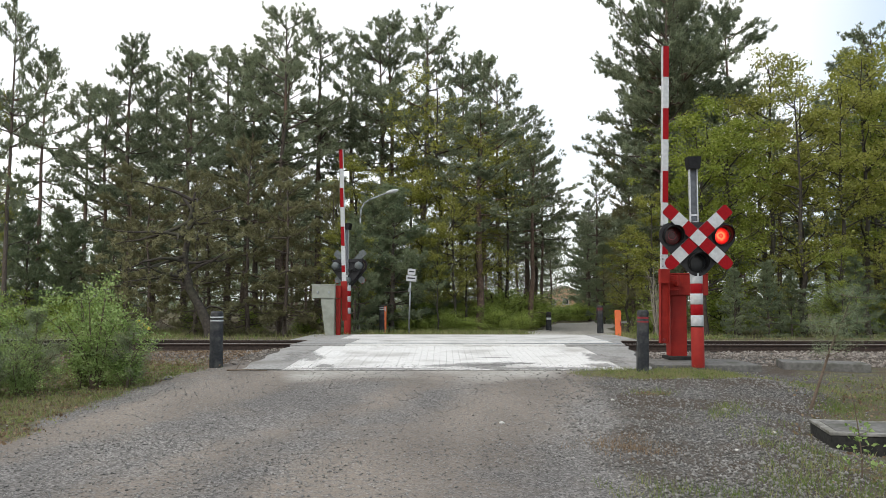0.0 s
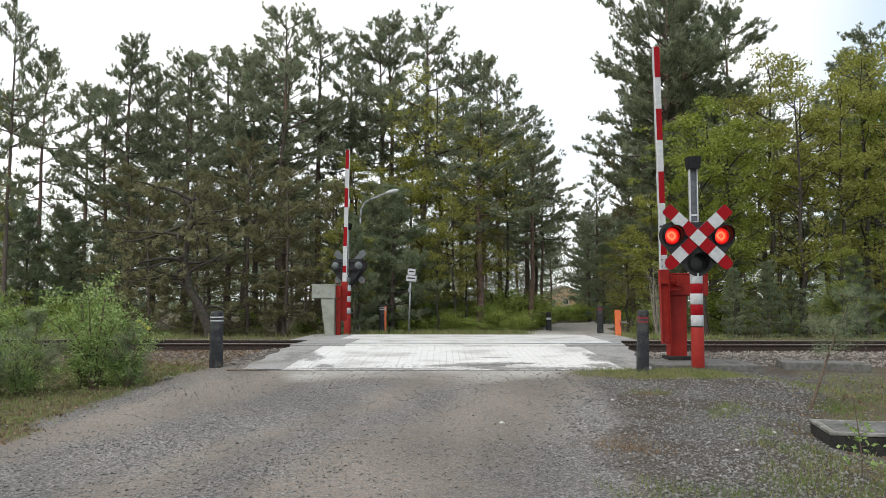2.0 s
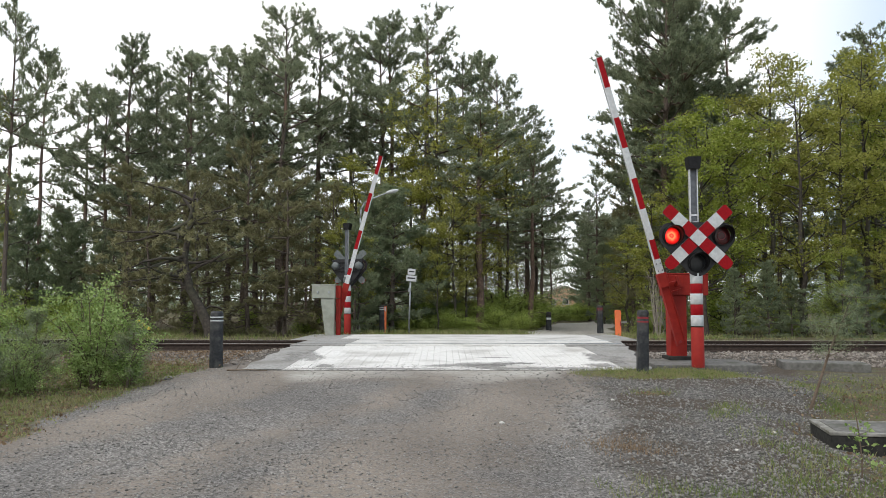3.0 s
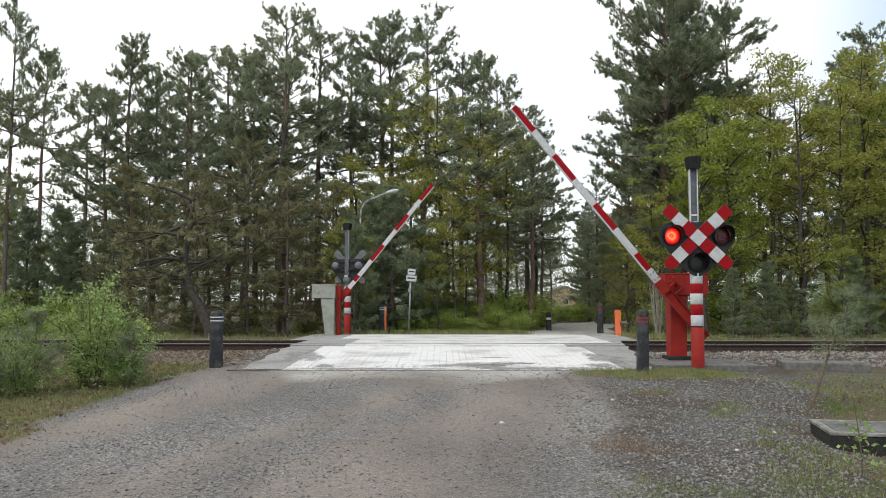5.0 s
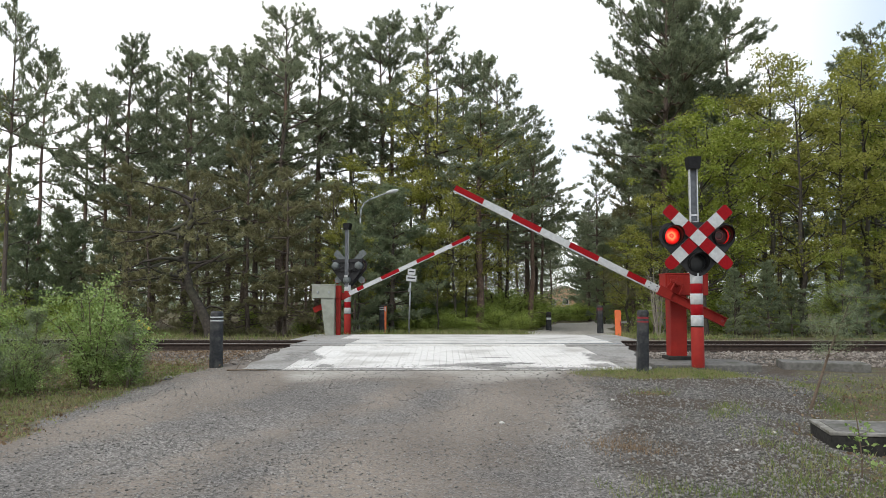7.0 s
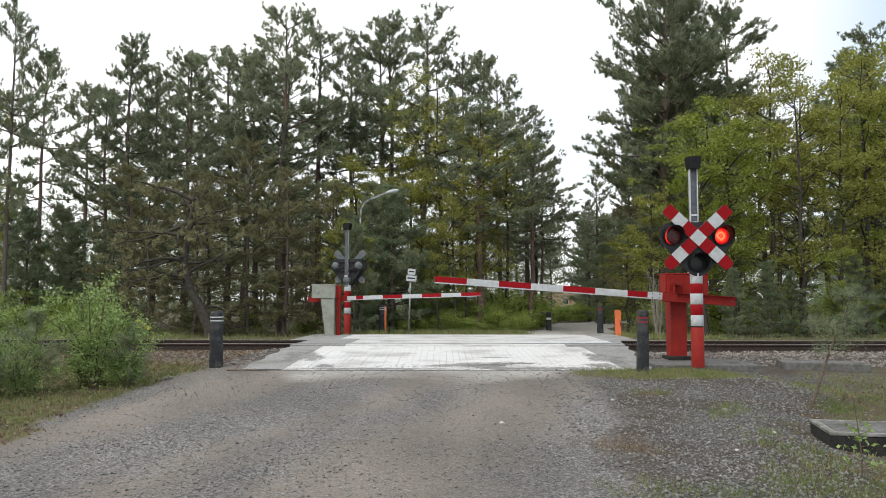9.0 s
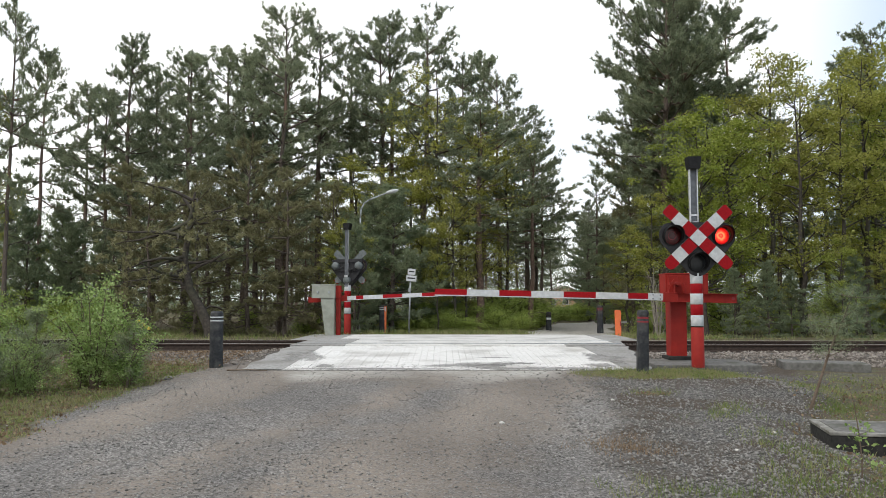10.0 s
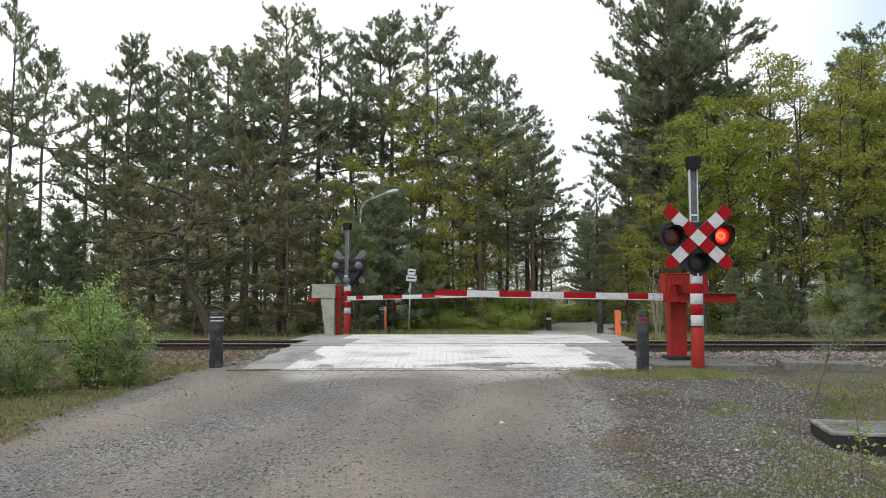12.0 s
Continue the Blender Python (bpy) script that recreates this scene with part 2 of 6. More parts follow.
M_CAB = mat("pale_grey_cabinet_paint", (0.26, 0.275, 0.235), (0.33, 0.345, 0.295), 7, 0.55, bump=0.05, dirt=(0.2, 0.2, 0.16), dirt_scale=3, dirt_amount=0.6)
M_BOLLARD = mat("dark_grey_plastic", (0.019, 0.021, 0.024), (0.035, 0.038, 0.042), 22, 0.6, bump=0.1, spec=0.25, dirt=(0.13, 0.128, 0.12), dirt_scale=7, dirt_amount=0.55)
M_ORANGE = mat("orange_plastic", (0.68, 0.15, 0.05), (0.8, 0.2, 0.07), 14, 0.5, bump=0.05)
M_YELLOW = mat("yellow_plastic", (0.7, 0.5, 0.04), (0.8, 0.6, 0.08), 14, 0.5, bump=0.05)
M_DARKRED = mat("dark_red_band", (0.2, 0.02, 0.025), (0.3, 0.03, 0.035), 14, 0.5, bump=0.05)
M_LENS = lamp_glow()
M_SHUT = mat("unlit_red_glass", (0.05, 0.006, 0.006), (0.10, 0.012, 0.012), 18, 0.25, bump=0.1, spec=0.4)
M_CLEAR = mat("unlit_clear_glass", (0.02, 0.022, 0.024), (0.035, 0.038, 0.04), 12, 0.3, bump=0.1, spec=0.35)
M_INK = mat("dark_lettering", (0.03, 0.03, 0.035), (0.06, 0.06, 0.06), 10, 0.6, bump=0)
M_BARK = mat("grey_brown_bark", (0.065, 0.053, 0.044), (0.15, 0.122, 0.1), 14, 0.95, bump=0.6, dirt=(0.19, 0.11, 0.07), dirt_scale=0.35, dirt_amount=0.75)
M_DARKBARK = mat("dark_grey_bark", (0.035, 0.030, 0.025), (0.085, 0.072, 0.06), 12, 0.95, bump=0.6, dirt=(0.075, 0.08, 0.05), dirt_scale=1.2, dirt_amount=0.6)
M_REDBARK = mat("reddish_pine_bark", (0.10, 0.066, 0.05), (0.22, 0.15, 0.115), 12, 0.95, bump=0.9, dirt=(0.10, 0.08, 0.068), dirt_scale=0.5, dirt_amount=0.8)
M_TWIG = mat("dry_twig", (0.09, 0.065, 0.045), (0.17, 0.13, 0.095), 14, 0.9, bump=0)
M_PALETWIG = mat("pale_twig", (0.24, 0.21, 0.17), (0.38, 0.34, 0.28), 14, 0.9, bump=0)
M_PINE = leaf_mat("pine_needles", (0.116, 0.155, 0.095), (0.21, 0.252, 0.15), (0.355, 0.39, 0.242), 1.3, 0.5)
M_PINEBROWN = leaf_mat("old_pine_needles", (0.135, 0.138, 0.07), (0.22, 0.215, 0.108), (0.30, 0.285, 0.145), 0.9, 0.46)
M_BLUEPINE = leaf_mat("young_pine_needles", (0.118, 0.168, 0.094), (0.195, 0.248, 0.14), (0.30, 0.34, 0.195), 1.2, 0.44)
M_LEAF = leaf_mat("fresh_spring_leaves", (0.132, 0.18, 0.018), (0.22, 0.275, 0.034), (0.335, 0.38, 0.07), 1.0, 0.48)
M_YELLOWLEAF = leaf_mat("yellow_spring_leaves", (0.165, 0.185, 0.026), (0.265, 0.28, 0.046), (0.38, 0.385, 0.09), 1.0, 0.5)
M_OLIVE = leaf_mat("young_olive_leaves", (0.18, 0.195, 0.036), (0.285, 0.295, 0.056), (0.39, 0.385, 0.085), 0.8, 0.5)
M_SHRUB = leaf_mat("bright_green_leaves", (0.145, 0.235, 0.056), (0.245, 0.355, 0.10), (0.37, 0.48, 0.175), 3.0, 0.45)
M_UNDER = leaf_mat("undergrowth_leaves", (0.17, 0.245, 0.04), (0.28, 0.37, 0.07), (0.40, 0.48, 0.12), 1.5, 0.5)
M_GRASS = leaf_mat("grass_blades", (0.105, 0.165, 0.028), (0.17, 0.23, 0.05), (0.31, 0.295, 0.135), 2.0, 0.35)
M_WEED = leaf_mat("verge_weed_leaves", (0.09, 0.125, 0.028), (0.15, 0.19, 0.045), (0.22, 0.25, 0.08), 2.5, 0.4)
M_STRAW = leaf_mat("dead_brown_stalks", (0.12, 0.078, 0.045), (0.19, 0.125, 0.075), (0.27, 0.19, 0.115), 3.0, 0.2)
M_BRICK = mat("orange_brick", (0.48, 0.27, 0.17), (0.6, 0.37, 0.25), 8, 0.9)
M_ROOF = mat("brown_roof_tile", (0.15, 0.10, 0.08), (0.22, 0.15, 0.12), 6, 0.85)


# ---- mesh helpers ----
def box(bm, x0, x1, y0, y1, z0, z1, bevel=0.0):
    made = bmesh.ops.create_cube(bm, size=1.0, matrix=Matrix.Translation(((x0 + x1) / 2, (y0 + y1) / 2, (z0 + z1) / 2)) @ Matrix.Diagonal((x1 - x0, y1 - y0, z1 - z0, 1)))
    if bevel:
        edges = list({e for v in made["verts"] for e in v.link_edges})
        bmesh.ops.bevel(bm, geom=edges, offset=bevel, segments=2, affect="EDGES", profile=0.5)


def rod(bm, a, b, r0, r1=None, sides=16):
    a, b = Vector(a), Vector(b)
    r1 = r0 if r1 is None else r1
    turn = (b - a).to_track_quat("Z", "Y").to_matrix().to_4x4()
    bmesh.ops.create_cone(bm, cap_ends=True, segments=sides, radius1=r0, radius2=r1, depth=(b - a).length, matrix=Matrix.Translation((a + b) / 2) @ turn)


def lathe(bm, profile, sides=24, m=None):
    """Turns (radius, height) pairs round the z axis."""
    m = m or Matrix()
    rings = [[bm.verts.new(m @ Vector((r * math.cos(2 * math.pi * k / sides), r * math.sin(2 * math.pi * k / sides), z))) for k in range(sides)] for r, z in profile]
    for lo, hi in zip(rings, rings[1:]):
        for k in range(sides):
            bm.faces.new((lo[k], lo[(k + 1) % sides], hi[(k + 1) % sides], hi[k]))
    return rings


def prism(bm, outline, y0, y1):
    """An outline of (x, z) pairs, pushed out from y0 to y1."""
    lo = [bm.verts.new((x, y0, z)) for x, z in outline]
    hi = [bm.verts.new((x, y1, z)) for x, z in outline]
    bm.faces.new(lo)
    bm.faces.new(hi[::-1])
    for k in range(len(lo)):
        j = (k + 1) % len(lo)
        bm.faces.new((lo[j], lo[k], hi[k], hi[j]))


def mesh_of(name, bm, material, smooth=False):
    bmesh.ops.recalc_face_normals(bm, faces=bm.faces[:])
    me = bpy.data.meshes.new(name)
    bm.to_mesh(me)
    bm.free()
    me.materials.append(material)
    if smooth:
        for poly in me.polygons:
            poly.use_smooth = True
    return me


def part(name, bm, material, parent, label="", smooth=False):
    ob = new(name, mesh_of(name, bm, material, smooth))
    ob.parent = parent
    return tagged(ob, label)


def thing(name, m, label, category, group=""):
    ob = new(name)
    ob.empty_display_size = 0.1
    ob.matrix_world = m
    return tagged(ob, label, category, group)


def raw_mesh(name, verts, faces, material):
    """A mesh from arrays: verts (n, 3); faces (m, 3) or (m, 4)."""
    me = bpy.data.meshes.new(name)
    verts, faces = np.asarray(verts, np.float32), np.asarray(faces, np.int32)
    k = faces.shape[1]
    me.vertices.add(len(verts))
    me.vertices.foreach_set("co", verts.ravel())
    me.loops.add(faces.size)
    me.loops.foreach_set("vertex_index", faces.ravel())
    me.polygons.add(len(faces))
    me.polygons.foreach_set("loop_start", np.arange(len(faces), dtype=np.int32) * k)
    me.update(calc_edges=True)
    me.materials.append(material)
    return me


# ---- the lie of the land ----
PROFILE_Y = (-60, 0, 5, 9, 12.5, 15.5, 16.5, 20, 22.7, 26, 32, 45, 400)
PROFILE_Z = (-0.5, -0.46, -0.42, -0.30, -0.15, -0.05, -0.02, -0.02, -0.06, -0.15, -0.25, -0.3, -0.3)
TRACK_TURN = -1.6


def smooth(x, a, b):
    t = np.clip((x - a) / (b - a), 0, 1)
    return t * t * (3 - 2 * t)


def track_y(x):
    """The y of the track's middle."""
    return 18.1 + x * math.tan(radians(TRACK_TURN))


def deck_left(y):
    return -3.32 + 0.0 * y


def deck_right(y):
    return 3.45 + 0.14 * (y - 13)


def wave(x, y, f, s):
    return (np.sin(f * x + 1.7 * s) * np.cos(f * 1.13 * y + 2.3 * s) + np.sin(f * 0.61 * x - f * 0.83 * y + 0.9 * s)) * 0.5


def road_mid(y):
    """The gravel lane beyond the crossing bends to the right."""
    return np.interp(y, (20, 22.8, 24, 27, 30, 37, 42, 50, 75, 120), (0.5, 1.6, 4.2, 4.5, 5.1, 6.4, 8.0, 14, 40, 90))


def grass_weight(x, y):
    """0 on the gravel, 1 on the verges."""
    wob = 0.25 * wave(x, y, 1.3, 1) + 0.12 * wave(x, y, 4.1, 2)
    left = smooth(-x + wob, 4.1 - 0.02 * (y - 8), 4.75)
    edge = np.interp(y, (0, 5, 7, 8.2, 10.4, 12, 16), (1.9, 2.5, 3.2, 3.7, 4.7, 5.4, 5.8))
    right = smooth(x + wob, edge - 0.3, edge + 0.8) * (0.62 + 0.3 * wave(x, y, 2.7, 9))
    patch = 0.95 * smooth(1.25 - ((x - 3.75) / 1.85) ** 2 - ((y - 12.0) / 0.68) ** 2 + wob, 0.1, 0.9)
    small = 0.9 * smooth(1 - ((x - 2.75) / 0.3) ** 2 - ((y - 10.1) / 0.25) ** 2, 0.1, 0.8)
    near = np.maximum(np.maximum(left, right), np.maximum(patch, small))
    near = near * smooth(np.abs(y - track_y(x)) + wob, 3.3, 4.3)
    half = 3.6 - 2.4 * smooth(y, 22.4, 24)
    far = smooth(np.abs(x - road_mid(y)) + wob, half, half + 0.9)
    return np.where(y < 20, near, far)


def coarse_weight(x, y):
    """Darker coarse gravel on the right of the lane and along the track."""
    start = 0.95 + 0.14 * np.maximum(y - 7, 0)
    side = smooth(x + 0.3 * wave(x, y, 1.1, 6), start, start + 1.1) * 0.8
    return np.maximum(side * (y < 20), 1 - smooth(np.abs(y - track_y(x)), 2.5, 4.5))


def stony_weight(x, y):
    """0 in the two smooth wheel tracks, which swing to the left before the crossing, 1 on the loose ridges."""
    u = x - 0.38 * (np.minimum(y, 11.3) - 11.3) + 0.2 * wave(x, y, 1.4, 12)
    ruts = np.exp(-((u + 2.55) / 0.6) ** 2) + np.exp(-((u - 1.55) / 0.75) ** 2) + 0.45 * np.exp(-((u + 0.2) / 0.4) ** 2)
    return np.clip(0.95 - ruts, 0, 1) * (1 - 0.7 * smooth(y, 10.5, 12.5))


def wood_weight(x, y):
    return smooth(y + 1.5 * wave(x, y, 0.4, 3), 23, 27) * grass_weight(x, y)


def height(x, y):
    z = np.interp(y, PROFILE_Y, PROFILE_Z)
    ty = track_y(x)
    off = np.maximum(smooth(-x, 3.6, 4.6), smooth(x, 3.9, 5.2))
    z = z - 0.10 * off * smooth(y, 4, 8) * (1 - smooth(y, 30, 40))
    bed = (1 - smooth(np.abs(y - ty), 1.5, 3.1)) * off
    z = z * (1 - bed) + bed * -0.185
    on = 1 - off
    z = z - 0.09 * on * (1 - smooth(np.abs(y - 17.5), 4.7, 4.9)) - 0.006 * on * (np.abs(y - 17.5) < 5.1)
    z = z + 0.03 * wave(x, y, 0.9, 4) * off + 0.012 * wave(x, y, 2.3, 5) * (y < 12)
    berm = 0.12 * smooth(1 - ((x - 4.7) / 1.0) ** 2 - ((y - 10.6) / 1.1) ** 2, 0, 1)
    dip = 0.14 * smooth(x, 3.1, 4.2) * (1 - smooth(y, 8.0, 9.6)) * smooth(y, 2, 4)
    return z + berm - dip


def make_ground():
    xs = np.concatenate([np.array([-900, -400, -200, -110, -70, -45, -30, -22]), np.arange(-16, 16.01, 0.16), np.array([22, 30, 45, 70, 110, 200, 400, 900])])
    ys = np.concatenate([np.array([-300, -120, -50, -20, -8, -3, 0, 2]), np.arange(3.5, 26, 0.13), np.arange(26, 46, 1.0), np.array([50, 60, 75, 100, 150, 300, 700, 1500])])
    gx, gy = np.meshgrid(xs, ys)
    gz = height(gx, gy)
    nx, ny = len(xs), len(ys)
    idx = np.arange(nx * ny).reshape(ny, nx)
    faces = np.stack([idx[:-1, :-1], idx[:-1, 1:], idx[1:, 1:], idx[1:, :-1]], -1).reshape(-1, 4)
    me = raw_mesh("ground", np.stack([gx, gy, gz], -1).reshape(-1, 3), faces, M_GROUND)
    for name, w in (("grass", grass_weight(gx, gy)), ("wood", wood_weight(gx, gy)), ("coarse", coarse_weight(gx, gy)), ("stony", 0.75 * stony_weight(gx, gy)), ("pale", np.maximum(smooth(gy, 22, 25), 0.62 * smooth(gy, 10.0, 12.4) * (gy < 13) * (1 - smooth(np.abs(gx + 0.3), 1.6, 3.2))))):
        me.attributes.new(name, "FLOAT", "POINT").data.foreach_set("value", np.asarray(w, np.float32).ravel())
    for poly in me.polygons:
        poly.use_smooth = True
    tagged(new("ground", me), "grey gravel lane with grassy verges and forest floor", "ground", kind="structure")


make_ground()

# ---- the railway ----
def make_rail(offset, label):
    """One rail: foot, web and head, with a brighter running surface."""
    outline = [(-0.07, -0.172), (0.07, -0.172), (0.07, -0.16), (0.012, -0.14), (0.009, -0.05), (0.036, -0.04), (0.036, -0.004), (-0.036, -0.004), (-0.036, -0.04), (-0.009, -0.05), (-0.012, -0.14), (-0.07, -0.16)]
    m = pose(0, 18.1, 0, 0, 0, TRACK_TURN) @ Matrix.Translation((0, offset, 0))
    root = thing("rail", m, label, "rail", "rails of the track")
    bm = bmesh.new()
    prism(bm, outline, -70, 70)
    bmesh.ops.rotate(bm, verts=bm.verts[:], cent=(0, 0, 0), matrix=Matrix.Rotation(radians(90), 3, "Z"))
    part("rail_body", bm, M_RAIL, root)
    bm = bmesh.new()
    box(bm, -70, 70, -0.033, 0.033, -0.006, 0.0)
    part("running_surface", bm, M_RAILHEAD, root, "worn steel running surface")


make_rail(-0.75, "rusty brown steel rail with a worn bright head")
make_rail(0.75, "rusty brown steel rail with a worn bright head")


def make_sleepers():
    bm = bmesh.new()
    box(bm, -0.13, 0.13, -1.25, 1.25, -0.33, -0.17, 0.015)
    me = mesh_of("sleeper", bm, M_SLEEPER)
    base = pose(0, 18.1, 0, 0, 0, TRACK_TURN)
    for k in range(-22, 24):
        x = k * 0.62
        if -4.0 < x < 4.7:
            continue
        ob = new("sleeper", me)
        ob.matrix_world = base @ Matrix.Translation((x, 0, 0))
        tagged(ob, "weathered grey concrete sleeper bedded in ballast", "sleeper", "sleepers of the track")


make_sleepers()


# ---- the crossing: deck panels between the rails, pavers before them ----
def make_deck():
    base = pose(0, 18.1, 0, 0, 0, TRACK_TURN)
    root = thing("crossing_deck", base, "pale worn concrete level crossing panels around the rails", "crossing deck")
    bands = ((-1.38, -0.80), (-0.66, -0.02), (0.0, 0.66), (0.80, 1.42))
    for y0, y1 in bands:
        ends = [deck_right(18.1 + y) for y in (y0, y1)]
        x = -3.3
        while x < ends[0] - 0.05:
            last = x + 1.35 > ends[0]
            r0, r1 = ends if last else (x + 1.2, x + 1.2)
            top = 0.004 + 0.003 * random.random()
            bm = bmesh.new()
            lo = [bm.verts.new((px, py, -0.14)) for px, py in ((x + 0.002, y0), (r0 - 0.002, y0), (r1 - 0.002, y1), (x + 0.002, y1))]
            hi = [bm.verts.new((v.co.x, v.co.y, top)) for v in lo]
            bm.faces.new(lo[::-1])
            bm.faces.new(hi)
            for k in range(4):
                bm.faces.new((lo[k], lo[(k + 1) % 4], hi[(k + 1) % 4], hi[k]))
            bmesh.ops.bevel(bm, geom=bm.edges[:], offset=0.004, segments=2, affect="EDGES")
            part("deck_panel", bm, M_APRON if last or x < -3.2 else M_DECK, root)
            x += 1.2
            if last:
                break
    bm = bmesh.new()
    for y in (-0.66, 0.60):
        box(bm, -3.3, 4.05, y, y + 0.05, -0.12, 0.012, 0.004)
    part("steel_edge", bm, M_GALV, root, "steel edge strips beside the rails")
    # slab behind the track
    bm = bmesh.new()
    prism(bm, [(-2.75, -0.14), (4.0, -0.14), (4.0, -0.03), (-2.75, -0.03)], 1.46, 4.6)
    part("rear_slab", bm, M_DECK, root, "pale concrete apron behind the track")
    for x0, x1 in ((-3.95, -2.755), (4.005, 4.9)):
        bm = bmesh.new()
        prism(bm, [(x0, -0.14), (x1, -0.14), (x1, -0.032), (x0, -0.032)], 1.46, 4.6)
        part("rear_slab", bm, M_APRON, root, "darker grey end of the rear apron")


make_deck()


PAVER_LONG, PAVER_WIDE = 1.075, 0.122


def paver_rows():
    """Poses of the long concrete strips before the track, four rows of them, each lying along the slope."""
    out = []
    for row in range(4):
        y0 = 12.5 + PAVER_LONG * row
        y1 = y0 + PAVER_LONG
        z0, z1 = float(np.interp(y0, PROFILE_Y, PROFILE_Z)), float(np.interp(y1, PROFILE_Y, PROFILE_Z))
        x = -2.62
        while x < 2.95:
            out.append(pose(x + PAVER_WIDE / 2, (y0 + y1) / 2, (z0 + z1) / 2 + random.uniform(-0.003, 0.002), math.degrees(math.atan2(z1 - z0, PAVER_LONG)), random.uniform(-0.5, 0.5), 0))
            x += PAVER_WIDE
    return out


# ---- the crossing signal ----
def hull_of(circles, r, n=40):
    pts = sorted({(round(cx + r * math.cos(2 * math.pi * k / n), 5), round(cz + r * math.sin(2 * math.pi * k / n), 5)) for cx, cz in circles for k in range(n)})

    def half(seq):
        h = []
        for q in seq:
            while len(h) > 1 and (h[-1][0] - h[-2][0]) * (q[1] - h[-2][1]) - (h[-1][1] - h[-2][1]) * (q[0] - h[-2][0]) <= 0:
                h.pop()
            h.append(q)
        return h[:-1]
    return half(pts) + half(pts[::-1])


def pierced_plate(circles, r_out, r_hole, y0, y1):
    bm = bmesh.new()
    loops = [hull_of(circles, r_out)] + [[(cx + r_hole * math.cos(2 * math.pi * k / 32), cz + r_hole * math.sin(2 * math.pi * k / 32)) for k in range(32)] for cx, cz in circles]
    edges = []
    for lp in loops:
        vs = [bm.verts.new((x, y0, z)) for x, z in lp]
        edges += [bm.edges.new((vs[k], vs[(k + 1) % len(vs)])) for k in range(len(vs))]
    bmesh.ops.triangle_fill(bm, use_beauty=True, use_dissolve=False, edges=edges)
    ext = bmesh.ops.extrude_face_region(bm, geom=bm.faces[:])
    bmesh.ops.translate(bm, verts=[v for v in ext["geom"] if isinstance(v, bmesh.types.BMVert)], vec=(0, y1 - y0, 0))
    return bm


LAMPS = ((-0.408, 2.16), (0.408, 2.16), (0.0, 1.715))
MID_Z = 2.125


def disc_dome(r, bulge, m):
    bm = bmesh.new()
    rings = lathe(bm, [(r * math.cos(a), bulge * math.sin(a)) for a in (0, 0.3, 0.6, 0.9, 1.2, 1.5)], 32, m)
    bm.faces.new(rings[-1])
    bm.faces.new(rings[0][::-1])
    return bm


